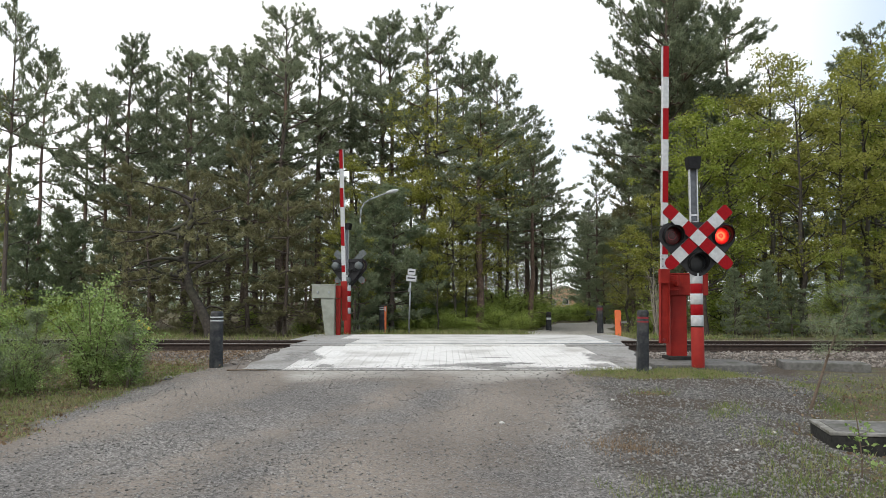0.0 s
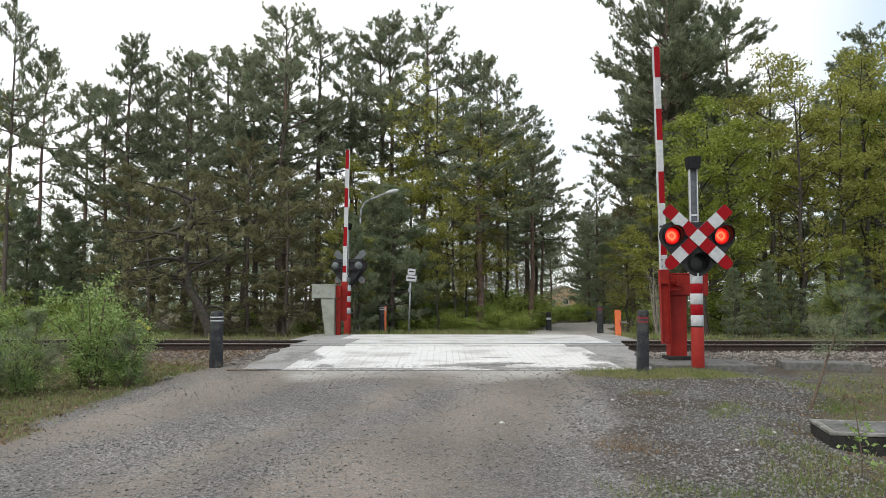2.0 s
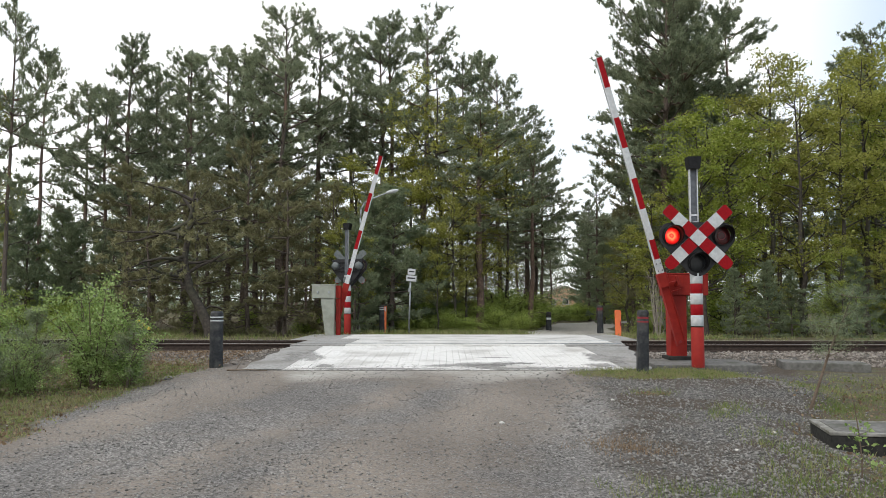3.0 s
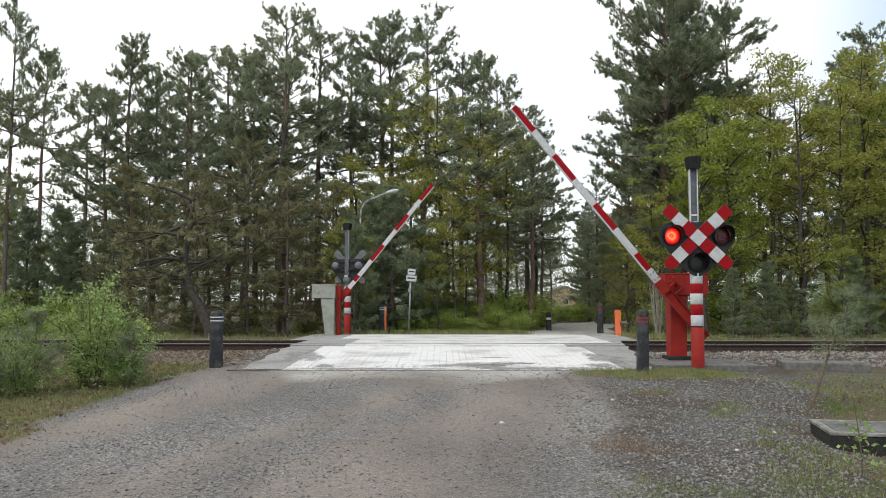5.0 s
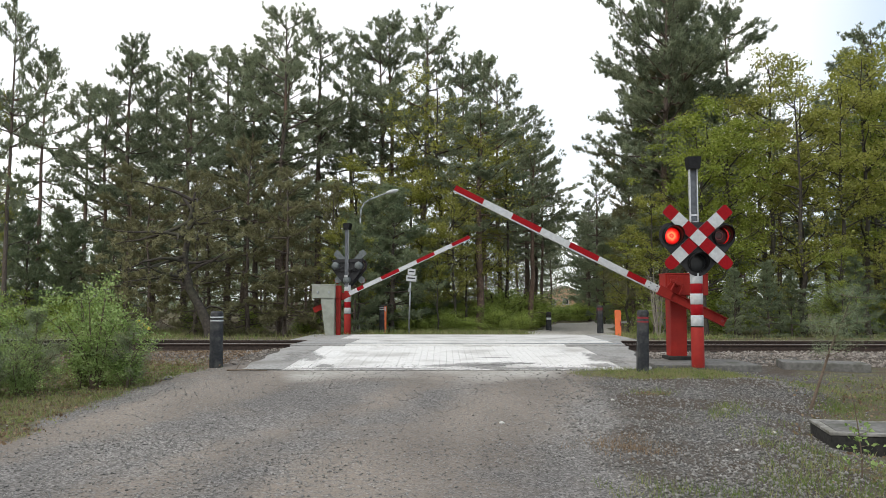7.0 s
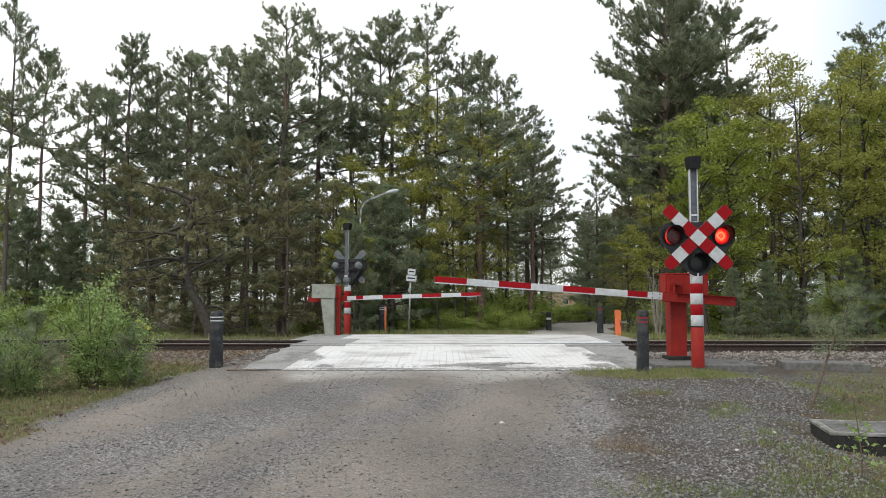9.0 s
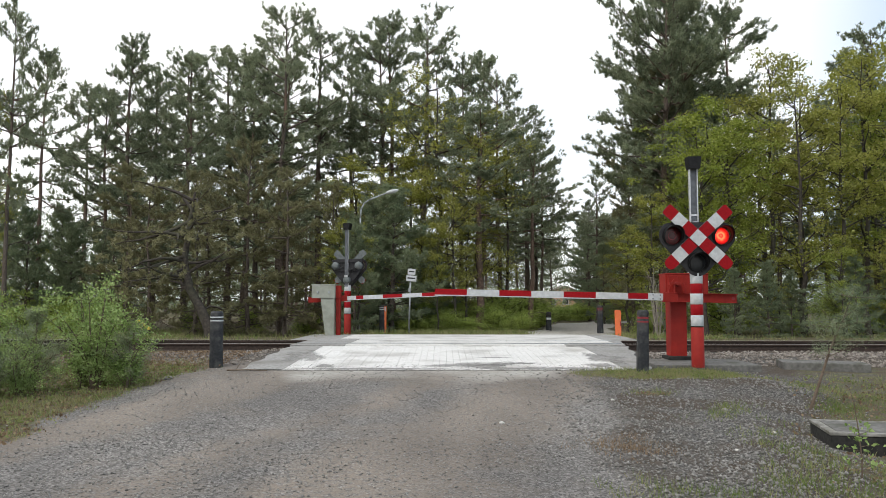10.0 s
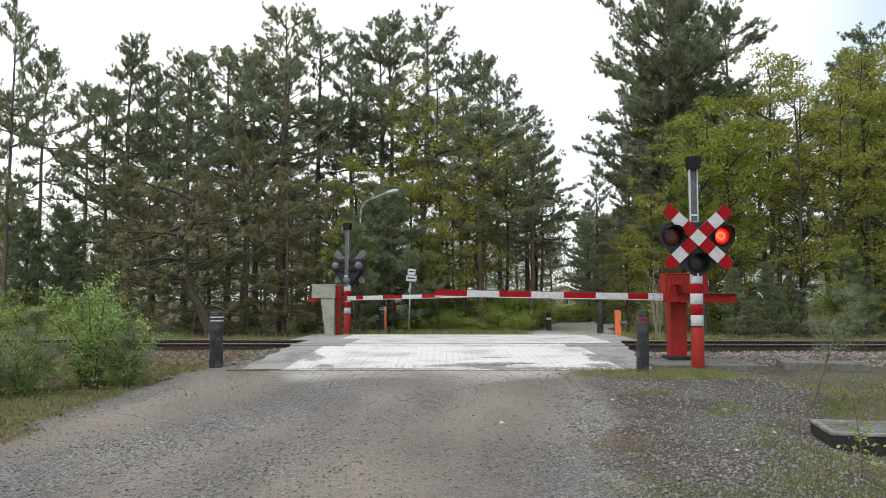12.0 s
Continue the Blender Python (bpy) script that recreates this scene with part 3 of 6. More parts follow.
def make_signal(name, m, label, with_blink_cover):
    """A crossing signal: banded post, three hooded lamps on a backboard, a St Andrew's cross, a mast with a bell box. It faces -y; z 0 at its foot."""
    root = thing(name, m, label, "crossing signal", "crossing signals")
    bm = bmesh.new()
    rings = lathe(bm, [(0.104, 0.0), (0.104, 0.66), (0.098, 0.665), (0.098, 1.55)], 28)
    bm.faces.new(rings[-1])
    part("post", bm, M_RED, root, "red painted tubular post", True)
    bm = bmesh.new()
    lathe(bm, [(0.099, 0.655), (0.106, 0.657), (0.106, 0.672), (0.099, 0.674)], 28)
    part("collar", bm, M_BLACK, root, "thin black collar")
    for z0 in (0.675, 1.03, 1.37):
        bm = bmesh.new()
        lathe(bm, [(0.099, z0), (0.1015, z0 + 0.003), (0.1015, z0 + 0.175), (0.099, z0 + 0.178)], 28)
        part("white_band", bm, M_WHITE, root, "white reflective band", True)
    for z0 in (0.853, 1.208):
        bm = bmesh.new()
        lathe(bm, [(0.099, z0), (0.1012, z0 + 0.003), (0.1012, z0 + 0.171), (0.099, z0 + 0.174)], 28)
        part("red_band", bm, M_REDREF, root, "red reflective band", True)
    mw = 0.07 if with_blink_cover else 0.056
    # mast: two flat uprights with a cable duct between them
    bm = bmesh.new()
    box(bm, -mw, -mw + 0.017, 0.02, 0.09, 1.5, 3.30, 0.004)
    box(bm, mw - 0.017, mw, 0.02, 0.09, 1.5, 3.30, 0.004)
    box(bm, -mw, mw, 0.03, 0.08, 2.50, 2.53, 0.003)
    mast = part("mast", bm, M_ALU, root, "bare aluminium mast uprights")
    bm = bmesh.new()
    box(bm, -mw + 0.017, mw - 0.017, 0.045, 0.092, 1.5, 3.30, 0.004)
    part("cable_duct", bm, M_DUCT, mast, "grey cable duct")
    bm = bmesh.new()
    box(bm, -mw + 0.002, mw - 0.002, 0.093, 0.10, 1.5, 3.29, 0.002)
    part("rear_cover", bm, M_DUCT, mast, "dark grey cover strip")
    bm = bmesh.new()
    box(bm, -0.03, 0.03, -0.02, 0.05, 1.9, 2.41, 0.004)
    part("bracket", bm, M_GALV, mast)
    bm = bmesh.new()
    prism(bm, [(-0.088, 3.285), (0.088, 3.285), (0.112, 3.46), (0.112, 3.49), (-0.112, 3.49), (-0.112, 3.46)], -0.06, 0.14)
    bmesh.ops.bevel(bm, geom=bm.edges[:], offset=0.006, segments=2, affect="EDGES")
    part("bell_box", bm, M_BLACK, root, "black flared bell housing")
    # lamp unit
    bm = pierced_plate(LAMPS, 0.222, 0.150, -0.10, -0.085)
    board = part("backboard", bm, M_PLATE, root, "dark grey backboard")
    bm = bmesh.new()
    prism(bm, hull_of(LAMPS, 0.165), -0.03, 0.015)
    part("lamp_housing", bm, M_PLATE, root, "dark grey lamp housing")
    bm = bmesh.new()
    for x0, x1, z0, z1 in ((-0.60, 0.60, 2.30, 2.33), (-0.40, 0.40, 1.98, 2.01)):
        box(bm, x0, x1, -0.085, -0.03, z0, z1)
    part("spacer", bm, M_PLATE, root)
    for k, (x, z) in enumerate(LAMPS):
        ob = part("lens", disc_dome(0.14, 0.012, Matrix.Rotation(radians(90), 4, "X")), M_LENS if k < 2 else M_CLEAR, board, "lit red glass lens" if k < 2 else "unlit clear glass lens", True)
        ob.location = (x, -0.042, z)
        bm = bmesh.new()
        n = 30
        rows = []
        for i in range(n + 1):
            a = radians(-52) + i / n * radians(284)
            ca, sa = math.cos(a), math.sin(a)
            reach = 0.05 + 0.17 * max(0.0, (sa + 0.62) / 1.62) ** 0.8
            rows.append([bm.verts.new((x + r * ca, y, z + r * sa)) for r, y in ((0.151, -0.10), (0.156, -0.10 - reach), (0.162, -0.10 - reach), (0.160, -0.10))])
        for p0, p1 in zip(rows, rows[1:]):
            for j in range(4):
                bm.faces.new((p0[j], p1[j], p1[(j + 1) % 4], p0[(j + 1) % 4]))
        bm.faces.new(rows[0])
        bm.faces.new(rows[-1][::-1])
        part("hood", bm, M_BLACK, board, "black lamp hood", True)
        bm = bmesh.new()
        lathe(bm, [(0.150, 0.0), (0.150, 0.022), (0.166, 0.022), (0.170, 0.0)], 32, Matrix.Translation((x, -0.10, z)) @ Matrix.Rotation(radians(90), 4, "X"))
        part("lamp_ring", bm, M_BLACK, board)
    # cross of two banded arms, seven squares each
    s = 0.205
    for arm, lean in ((0, 43.0), (1, 137.0)):
        bm = bmesh.new()
        outline = [(-3.5 * s + 0.09, -s / 2), (3.5 * s - 0.03, -s / 2), (3.5 * s, -s / 2 + 0.03), (3.5 * s, s / 2 - 0.03), (3.5 * s - 0.03, s / 2), (-3.5 * s + 0.09, s / 2), (-3.5 * s, s / 2 - 0.085), (-3.5 * s, -s / 2 + 0.085)]
        prism(bm, outline, -0.006, 0.006)
        bmesh.ops.transform(bm, matrix=Matrix.Translation((0, -0.125 - 0.016 * arm, MID_Z)) @ Matrix.Rotation(radians(-lean), 4, "Y"), verts=bm.verts[:])
        blade = part("cross_arm", bm, M_SIGBACK, root, "red and white banded arm of the warning cross")
        for k in range(7):
            x0, x1 = (-3.5 + k) * s, (-2.5 + k) * s
            bm = bmesh.new()
            if k in (0, 6):
                e = -1 if k == 0 else 1
                c = 0.085 if k == 0 else 0.04
                xa, xb = (x1, x0) if k == 0 else (x0, x1)
                ol = [(xa, -s / 2 + 0.003), (xb - e * c, -s / 2 + 0.003), (xb - e * 0.3 * c, -s / 2 + 0.3 * c), (xb - e * 0.003, -s / 2 + c), (xb - e * 0.003, s / 2 - c), (xb - e * 0.3 * c, s / 2 - 0.3 * c), (xb - e * c, s / 2 - 0.003), (xa, s / 2 - 0.003)]
            else:
                ol = [(x0, -s / 2 + 0.003), (x1, -s / 2 + 0.003), (x1, s / 2 - 0.003), (x0, s / 2 - 0.003)]
            if not (arm == 0 and k == 3):
                prism(bm, ol, -0.0095, -0.0062)
                bmesh.ops.transform(bm, matrix=Matrix.Translation((0, -0.125 - 0.016 * arm, MID_Z)) @ Matrix.Rotation(radians(-lean), 4, "Y"), verts=bm.verts[:])
                part("band", bm, M_REDREF if k % 2 == 0 else M_WHITE, blade, "red reflective sheet" if k % 2 == 0 else "white reflective sheet")
            else:
                bm.free()
    # rear fittings
    bm = bmesh.new()
    box(bm, -0.52, 0.52, 0.02, 0.06, 2.26, 2.36, 0.006)
    box(bm, -0.45, 0.45, 0.02, 0.06, 1.98, 2.06, 0.006)
    rod(bm, (0.1, 0.05, 2.15), (0.36, 0.12, 2.02), 0.018, sides=8)
    rod(bm, (-0.3, 0.05, 2.1), (-0.1, 0.1, 2.02), 0.018, sides=8)
    part("rear_bracket", bm, M_PLATE, root, "dark steel carrier bars on the back")
    if not with_blink_cover:
        for x, z in LAMPS:
            bm = bmesh.new()
            rings = lathe(bm, [(0.125, 0.0), (0.125, 0.06), (0.10, 0.11), (0.03, 0.13)], 20, Matrix.Translation((x, 0.015, z)) @ Matrix.Rotation(radians(-90), 4, "X"))
            bm.faces.new(rings[-1])
            part("lamp_can", bm, M_SIGBACK, root, "grey rear housing of a lamp", True)
        bm = bmesh.new()
        rod(bm, (-0.40, 0.12, 2.10), (-0.16, 0.10, 1.96), 0.014, sides=8)
        rod(bm, (-0.16, 0.10, 1.96), (-0.03, 0.11, 1.74), 0.014, sides=8)
        part("cable", bm, M_BLACK, root, "black looping cable")
        bm = bmesh.new()
        box(bm, -0.06, 0.06, 0.10, 0.115, 1.66, 1.86, 0.004)
        plate = part("label_plate", bm, M_WHITE, root, "small white label plate")
        bm = bmesh.new()
        box(bm, -0.03, 0.03, 0.1155, 0.118, 1.70, 1.82)
        part("lettering", bm, M_INK, plate, "unreadable dark lettering")
    shutter = None
    # added disc in unlit-lens colour; covers one glowing lens so the pair seems to blink
    if with_blink_cover:
        shutter = part("shutter", disc_dome(0.152, 0.010, Matrix.Rotation(radians(90), 4, "X")), M_SHUT, root, "added dark red disc that hides one lit lamp to imitate blinking", True)
        bm = bmesh.new()
        lathe(bm, [(0.06, 0.0), (0.06, 0.004), (0.072, 0.004), (0.072, 0.0)], 28, Matrix.Translation((0, -0.011, 0)) @ Matrix.Rotation(radians(90), 4, "X"))
        part("blink_cover_rim", bm, M_DARKRED, shutter, "faint moulded ring")
    return root, shutter


SIGNAL, BLINK_COVER = make_signal("crossing_signal", pose(4.19, 12.7, -0.125, 0, 0, 0), "red and white banded crossing signal with cross and flashing lamps", True)
FAR_SIGNAL, _ = make_signal("crossing_signal", pose(-2.98, 24.0, -0.11, 0, 0, 158), "level crossing signal seen from behind, grey cross and dark backboard", False)


# ---- the barriers ----
def make_boom(parent, length, offset, root_x, tail):
    """The boom round its pivot: it points along +x, with its line offset along z. Stripes of 0.577 m."""
    bm = bmesh.new()
    h = 0.059
    box(bm, root_x, length - 0.004, -0.035, 0.035, offset - h, offset + h, 0.006)
    boom = part("boom", bm, M_ALU, parent, "hollow barrier boom with red and white stripes")
    x1, k = length, 0
    while x1 > root_x + 0.02:
        x0 = max(x1 - 0.577, root_x + 0.26)
        red = k % 2 == 0
        if x1 <= root_x + 0.27:
            break
        bm = bmesh.new()
        box(bm, x0 + 0.002, x1, -0.0385, 0.0385, offset - h - 0.002, offset + h - 0.016, 0.004)
        part("red_stripe" if red else "white_stripe", bm, M_REDREF if red else M_WHITE, boom, "red reflective stripe" if red else "white reflective stripe")
        if red:
            bm = bmesh.new()
            box(bm, x0 + 0.002, x1, -0.037, 0.037, offset + h - 0.0155, offset + h + 0.002, 0.003)
            part("top_edge", bm, M_WHITE, boom, "pale top edge")
        x1, k = x0, k + 1
    bm = bmesh.new()
    box(bm, root_x - 0.02, root_x + 0.255, -0.041, 0.041, offset - h - 0.004, offset + h + 0.003, 0.005)
    part("clamp_plate", bm, M_WHITE, boom, "pale bolted clamp plate")
    for bx in (0.05, 0.18):
        for bz in (-0.035, 0.035):
            bm = bmesh.new()
            rod(bm, (root_x + bx, -0.041, offset + bz), (root_x + bx, -0.052, offset + bz), 0.013, sides=6)
            part("bolt", bm, M_DUCT, boom, "dark bolt head")
    # red channel that carries the boom, and its counterweight tail
    bm = bmesh.new()
    box(bm, -tail, root_x, -0.02, 0.02, offset - 0.075, offset + 0.075)
    box(bm, -tail, root_x, -0.075, 0.03, offset + 0.07, offset + 0.082, 0.003)
    box(bm, -tail, root_x, -0.075, 0.03, offset - 0.082, offset - 0.07, 0.003)
    part("counterweight_arm", bm, M_RED, boom, "red steel channel with counterweight tail")
    bm = bmesh.new()
    box(bm, root_x - 0.26, root_x + 0.0, -0.07, 0.05, offset - 0.088, offset + 0.088, 0.008)
    part("socket", bm, M_RED, boom, "red boom socket")
    bm = bmesh.new()
    prism(bm, [(-0.17, offset), (0.17, offset), (0.10, -0.02), (0.05, -0.09 if offset > 0 else 0.09), (-0.05, -0.09 if offset > 0 else 0.09), (-0.10, -0.02)], 0.03, 0.06)
    rod(bm, (0, -0.05, 0), (0, 0.2, 0), 0.045, sides=16)
    box(bm, -0.03, 0.16, -0.09, -0.05, -0.03, 0.02, 0.004)
    part("crank", bm, M_RED, boom, "red crank on the pivot shaft")
    for x in (-0.10, 0.06):
        bm = bmesh.new()
        box(bm, x, x + 0.012, -0.10, -0.02, offset - 0.26, offset - 0.07, 0.002)
        part("stiffener", bm, M_RED, boom, "red welded stiffener plate")
    bm = bmesh.new()
    rod(bm, (0.06 - tail, -0.024, offset), (0.06 - tail, -0.03, offset), 0.028, sides=12)
    part("tail_bolt", bm, M_DARKRED, boom)
    return boom


def make_machine(m, paint, post_paint, label, cab_x, foot_x, taper, with_post=False):
    """Drive cabinet on a pedestal, behind the boom's plane; cab_x, foot_x: their spans along x."""
    root = thing("barrier", m, label, "barrier", "crossing barriers")
    bm = bmesh.new()
    box(bm, *cab_x, 0.12, 0.52, 1.06 - 1.26, 1.44 - 1.26, 0.012)
    cab = part("drive_cabinet", bm, paint, root)
    bm = bmesh.new()
    box(bm, cab_x[0] - 0.01, cab_x[1] + 0.01, 0.11, 0.53, 1.436 - 1.26, 1.462 - 1.26, 0.008)
    part("cabinet_lid", bm, paint, cab)
    for x in (cab_x[0] + 0.14, cab_x[1] - 0.2):
        bm = bmesh.new()
        y = 0.525
        box(bm, x, x + 0.05, y - 0.02, y + 0.02, -0.06, 0.0, 0.004)
        rod(bm, (x + 0.025, y + 0.02, -0.03), (x + 0.025, y + 0.035, -0.03), 0.012, sides=8)
        part("cabinet_lock", bm, M_GALV, cab, "small lock on the cabinet door")
    bm = bmesh.new()
    (x0, x1), t = foot_x, taper
    z0, z1 = -0.04 - 1.26, 1.06 - 1.26
    lo = [bm.verts.new(q) for q in ((x0, 0.17, z0), (x1 - t, 0.17, z0), (x1 - t, 0.47, z0), (x0, 0.47, z0))]
    hi = [bm.verts.new(q) for q in ((x0, 0.15, z1), (x1, 0.15, z1), (x1, 0.49, z1), (x0, 0.49, z1))]
    bm.faces.new(hi)
    bm.faces.new(lo[::-1])
    for k in range(4):
        bm.faces.new((lo[k], lo[(k + 1) % 4], hi[(k + 1) % 4], hi[k]))
    bmesh.ops.bevel(bm, geom=bm.edges[:], offset=0.008, segments=2, affect="EDGES")
    part("pedestal", bm, paint, root)
    bm = bmesh.new()
    box(bm, foot_x[0] - 0.06, foot_x[1] + 0.06, 0.08, 0.56, -0.10 - 1.26, -0.035 - 1.26, 0.008)
    part("base_plate", bm, M_DARKSLAB, root, "concrete base plate")
    bm = bmesh.new()
    box(bm, -0.14, 0.03, 0.07, 0.3, -0.20, 0.17, 0.01)
    part("bearing_block", bm, post_paint, root, "red bearing block")
    if with_post:
        bm = bmesh.new()
        box(bm, -0.13, -0.005, 0.10, 0.26, -1.34, -0.21, 0.008)
        part("bearing_post", bm, post_paint, root, "red steel bearing post")
    return root


NEAR_BARRIER = make_machine(pose(4.208, 13.8, 1.261), M_RED, M_RED, "red painted barrier drive with a striped boom being lowered", (-0.175, 0.60), (-0.08, 0.21), 0.0)
NEAR_BOOM = make_boom(NEAR_BARRIER, 4.35, 0.237, 0.265, 1.06)
FAR_BARRIER = make_machine(pose(-3.126, 22.7, 1.233) @ Matrix.Rotation(radians(180), 4, "Z"), M_CAB, M_RED, "pale grey barrier drive cabinet with a striped boom being lowered", (0.0, 0.665), (0.02, 0.41), 0.14, True)
FAR_BOOM = make_boom(FAR_BARRIER, 4.228, 0.211, 0.297, 0.86)


# ---- bollards, signs and posts ----
def make_bollard(m, label, bands, h=0.96, side_panel=None, w=0.105):
    root = thing("bollard", m, label, "bollard", "bollards at the crossing")
    bm = bmesh.new()
    for lo, hi, w0, w1 in ((-0.05, h - 0.14, w * 1.06, w), (h - 0.085, h - 0.03, w, w), ):
        ring = lambda z, r: [bm.verts.new((r * math.copysign(abs(math.cos(a)) ** 0.55, math.cos(a)), r * math.copysign(abs(math.sin(a)) ** 0.55, math.sin(a)), z)) for a in [2 * math.pi * k / 20 for k in range(20)]]
        a, b = ring(lo, w0), ring(hi, w1)
        for k in range(20):
            bm.faces.new((a[k], a[(k + 1) % 20], b[(k + 1) % 20], b[k]))
        bm.faces.new(b)
        bm.faces.new(a[::-1])
        if lo > 0:
            c = ring(h, w1 * 0.82)
            for k in range(20):
                bm.faces.new((b[k], b[(k + 1) % 20], c[(k + 1) % 20], c[k]))
            bm.faces.new(c)
    box(bm, -0.8 * w, 0.8 * w, -0.8 * w, 0.8 * w, h - 0.15, h - 0.08)
    part("bollard_body", bm, M_BOLLARD, root)
    for z0, z1, material, text in bands:
        bm = bmesh.new()
        ring = lambda z, r: [bm.verts.new((r * math.copysign(abs(math.cos(a)) ** 0.55, math.cos(a)), r * math.copysign(abs(math.sin(a)) ** 0.55, math.sin(a)), z)) for a in [2 * math.pi * k / 20 for k in range(20)]]
        a, b = ring(z0, w * 1.02), ring(z1, w * 1.02)
        for k in range(20):
            bm.faces.new((a[k], a[(k + 1) % 20], b[(k + 1) % 20], b[k]))
        bm.faces.new(b)
        bm.faces.new(a[::-1])
        part("reflective_band", bm, material, root, text)
    if side_panel:
        bm = bmesh.new()
        box(bm, w * 0.55, w * 1.25, -0.10, 0.10, -0.04, h - 0.03, 0.006)
        part("side_panel", bm, M_ORANGE, root, "orange reflective side panel")
        bm = bmesh.new()
        box(bm, w * 0.75, w * 1.15, -0.105, -0.10, h - 0.2, h - 0.06)
        part("white_mark", bm, M_WHITE, root, "small white reflector")
    return root


WHITE_BANDS = ((0.86, 0.885, M_WHITE, "thin white band"), (0.80, 0.822, M_WHITE, "thin white band"))
RED_BANDS = ((0.845, 0.875, M_DARKRED, "dark red band"), (0.785, 0.81, M_DARKRED, "dark red band"))


def gz(x, y):
    return float(height(np.float64(x), np.float64(y)))


make_bollard(pose(-4.02, 13.7, -0.20, 0, 0, 4), "dark grey plastic bollard with two thin white bands", WHITE_BANDS, 0.98)
make_bollard(pose(3.175, 12.3, -0.165, 0, 1.0, -3), "scuffed dark grey bollard with dark red bands", RED_BANDS, 0.98, None, 0.088)
make_bollard(pose(-2.04, 26, -0.15, 0, 0, 0), "dark grey bollard with an orange side panel and white marks", WHITE_BANDS, 0.95, True)
make_bollard(pose(5.71, 28, -0.17, 0, 0, 0), "dark grey bollard with red bands beside the lane", RED_BANDS, 0.96)
make_bollard(pose(4.39, 32, -0.24, 0, 0, 0), "short dark bollard carrying a small white bar", ((0.42, 0.5, M_WHITE, "small white bar"),), 0.74)


def make_orange_post():
    root = thing("marker_post", pose(5.68, 25, -0.2, 0, 0, 8), "flat orange plastic marker post in the grass", "marker post")
    bm = bmesh.new()
    prism(bm, [(-0.095, -0.1), (0.095, -0.1), (0.10, 0.82), (0.08, 0.85), (-0.10, 0.86), (-0.105, 0.82)], -0.03, 0.03)
    bmesh.ops.bevel(bm, geom=bm.edges[:], offset=0.008, segments=2, affect="EDGES")
    part("post", bm, M_ORANGE, root)
    bm = bmesh.new()
    box(bm, 0.05, 0.09, -0.034, -0.03, 0.35, 0.5)
    part("mark", bm, M_DARKRED, root, "small dark mark")


make_orange_post()


def make_sign():
    root = thing("street_sign", pose(-1.11, 25, -0.13), "two small white name plates on a thin grey pole", "street sign")
    bm = bmesh.new()
    rod(bm, (0, 0, -0.1), (0.06, 0, 2.14), 0.028, sides=12)
    part("pole", bm, M_GALV, root, "thin grey steel pole", True)
    bm = bmesh.new()
    rod(bm, (0.02, -0.03, 1.38), (0.02, -0.03, 1.5), 0.05, sides=12)
    part("clamp", bm, M_GALV, root)
    for x0, z0, lean, w in ((-0.08, 1.94, 3, 0.25), (-0.13, 1.73, 4, 0.33)):
        bm = bmesh.new()
        box(bm, 0, w, -0.012, 0.012, 0, 0.19, 0.008)
        plate = part("name_plate", bm, M_WHITE, root, "white plate with a dark line of lettering")
        plate.matrix_local = pose(x0 + 0.04, -0.05, z0, 0, lean, 0)
        bm = bmesh.new()
        box(bm, 0.04, w - 0.04, -0.015, -0.0125, 0.08, 0.125)
        part("lettering", bm, M_INK, plate, "unreadable dark lettering")


make_sign()


def make_street_lamp():
    root = thing("street_lamp", pose(-2.85, 26.3, -0.25) @ Matrix.Diagonal((0.725, 0.725, 0.725, 1)), "pale curved street lamp rising out of the trees", "street lamp")
    pts = [(0, 0, -0.1), (0, 0, 5.6), (0.04, 0, 6.0), (0.17, 0, 6.28), (0.4, 0, 6.45), (0.9, 0, 6.65), (1.3, 0, 6.8)]
    bm = bmesh.new()
    for a, b in zip(pts, pts[1:]):
        rod(bm, a, b, 0.034, sides=10)
    part("pole", bm, M_GALV, root, "pale bent steel pole", True)
    bm = bmesh.new()
    lathe(bm, [(0.02, -0.32), (0.10, -0.26), (0.13, -0.05), (0.12, 0.12), (0.07, 0.27), (0.02, 0.3)], 16, Matrix.Translation((1.52, 0, 6.86)) @ Matrix.Rotation(radians(76), 4, "Y") @ Matrix.Diagonal((0.75, 1, 1, 1)))
    part("lamp_head", bm, M_WHITE, root, "white oval lamp head", True)


make_street_lamp()


def make_marker():
    root = thing("track_marker", pose(-9.0, 22.6, -0.25), "small yellow marker on a grey stake beside the track", "marker post")
    bm = bmesh.new()
    rod(bm, (0, 0, -0.1), (0, 0, 0.42), 0.03, sides=10)
    part("stake", bm, M_GALV, root)
    bm = bmesh.new()
    prism(bm, [(-0.06, 0.42), (0.42, 0.36), (0.42, 0.42), (0.12, 0.64), (0.0, 0.66)], -0.03, 0.0)
    part("plate", bm, M_YELLOW, root, "yellow plastic plate")


make_marker()


def make_slab(name, m, w, d, h, label, category, bevel=0.012):
    bm = bmesh.new()
    box(bm, -w / 2, w / 2, -d / 2, d / 2, -h, 0, bevel)
    for v in bm.verts:
        v.co += noise.noise_vector(v.co * 3.0 + Vector((w, d, 0))) * 0.008
    ob = new(name, mesh_of(name, bm, M_SLAB))
    ob.matrix_world = m
    return tagged(ob, label, category, "concrete slabs by the track")


make_slab("foundation_slab", pose(4.45, 13.55, -0.105, 0, 0, -1), 1.75, 1.3, 0.14, "weathered concrete foundation slab under the barrier", "concrete slab")
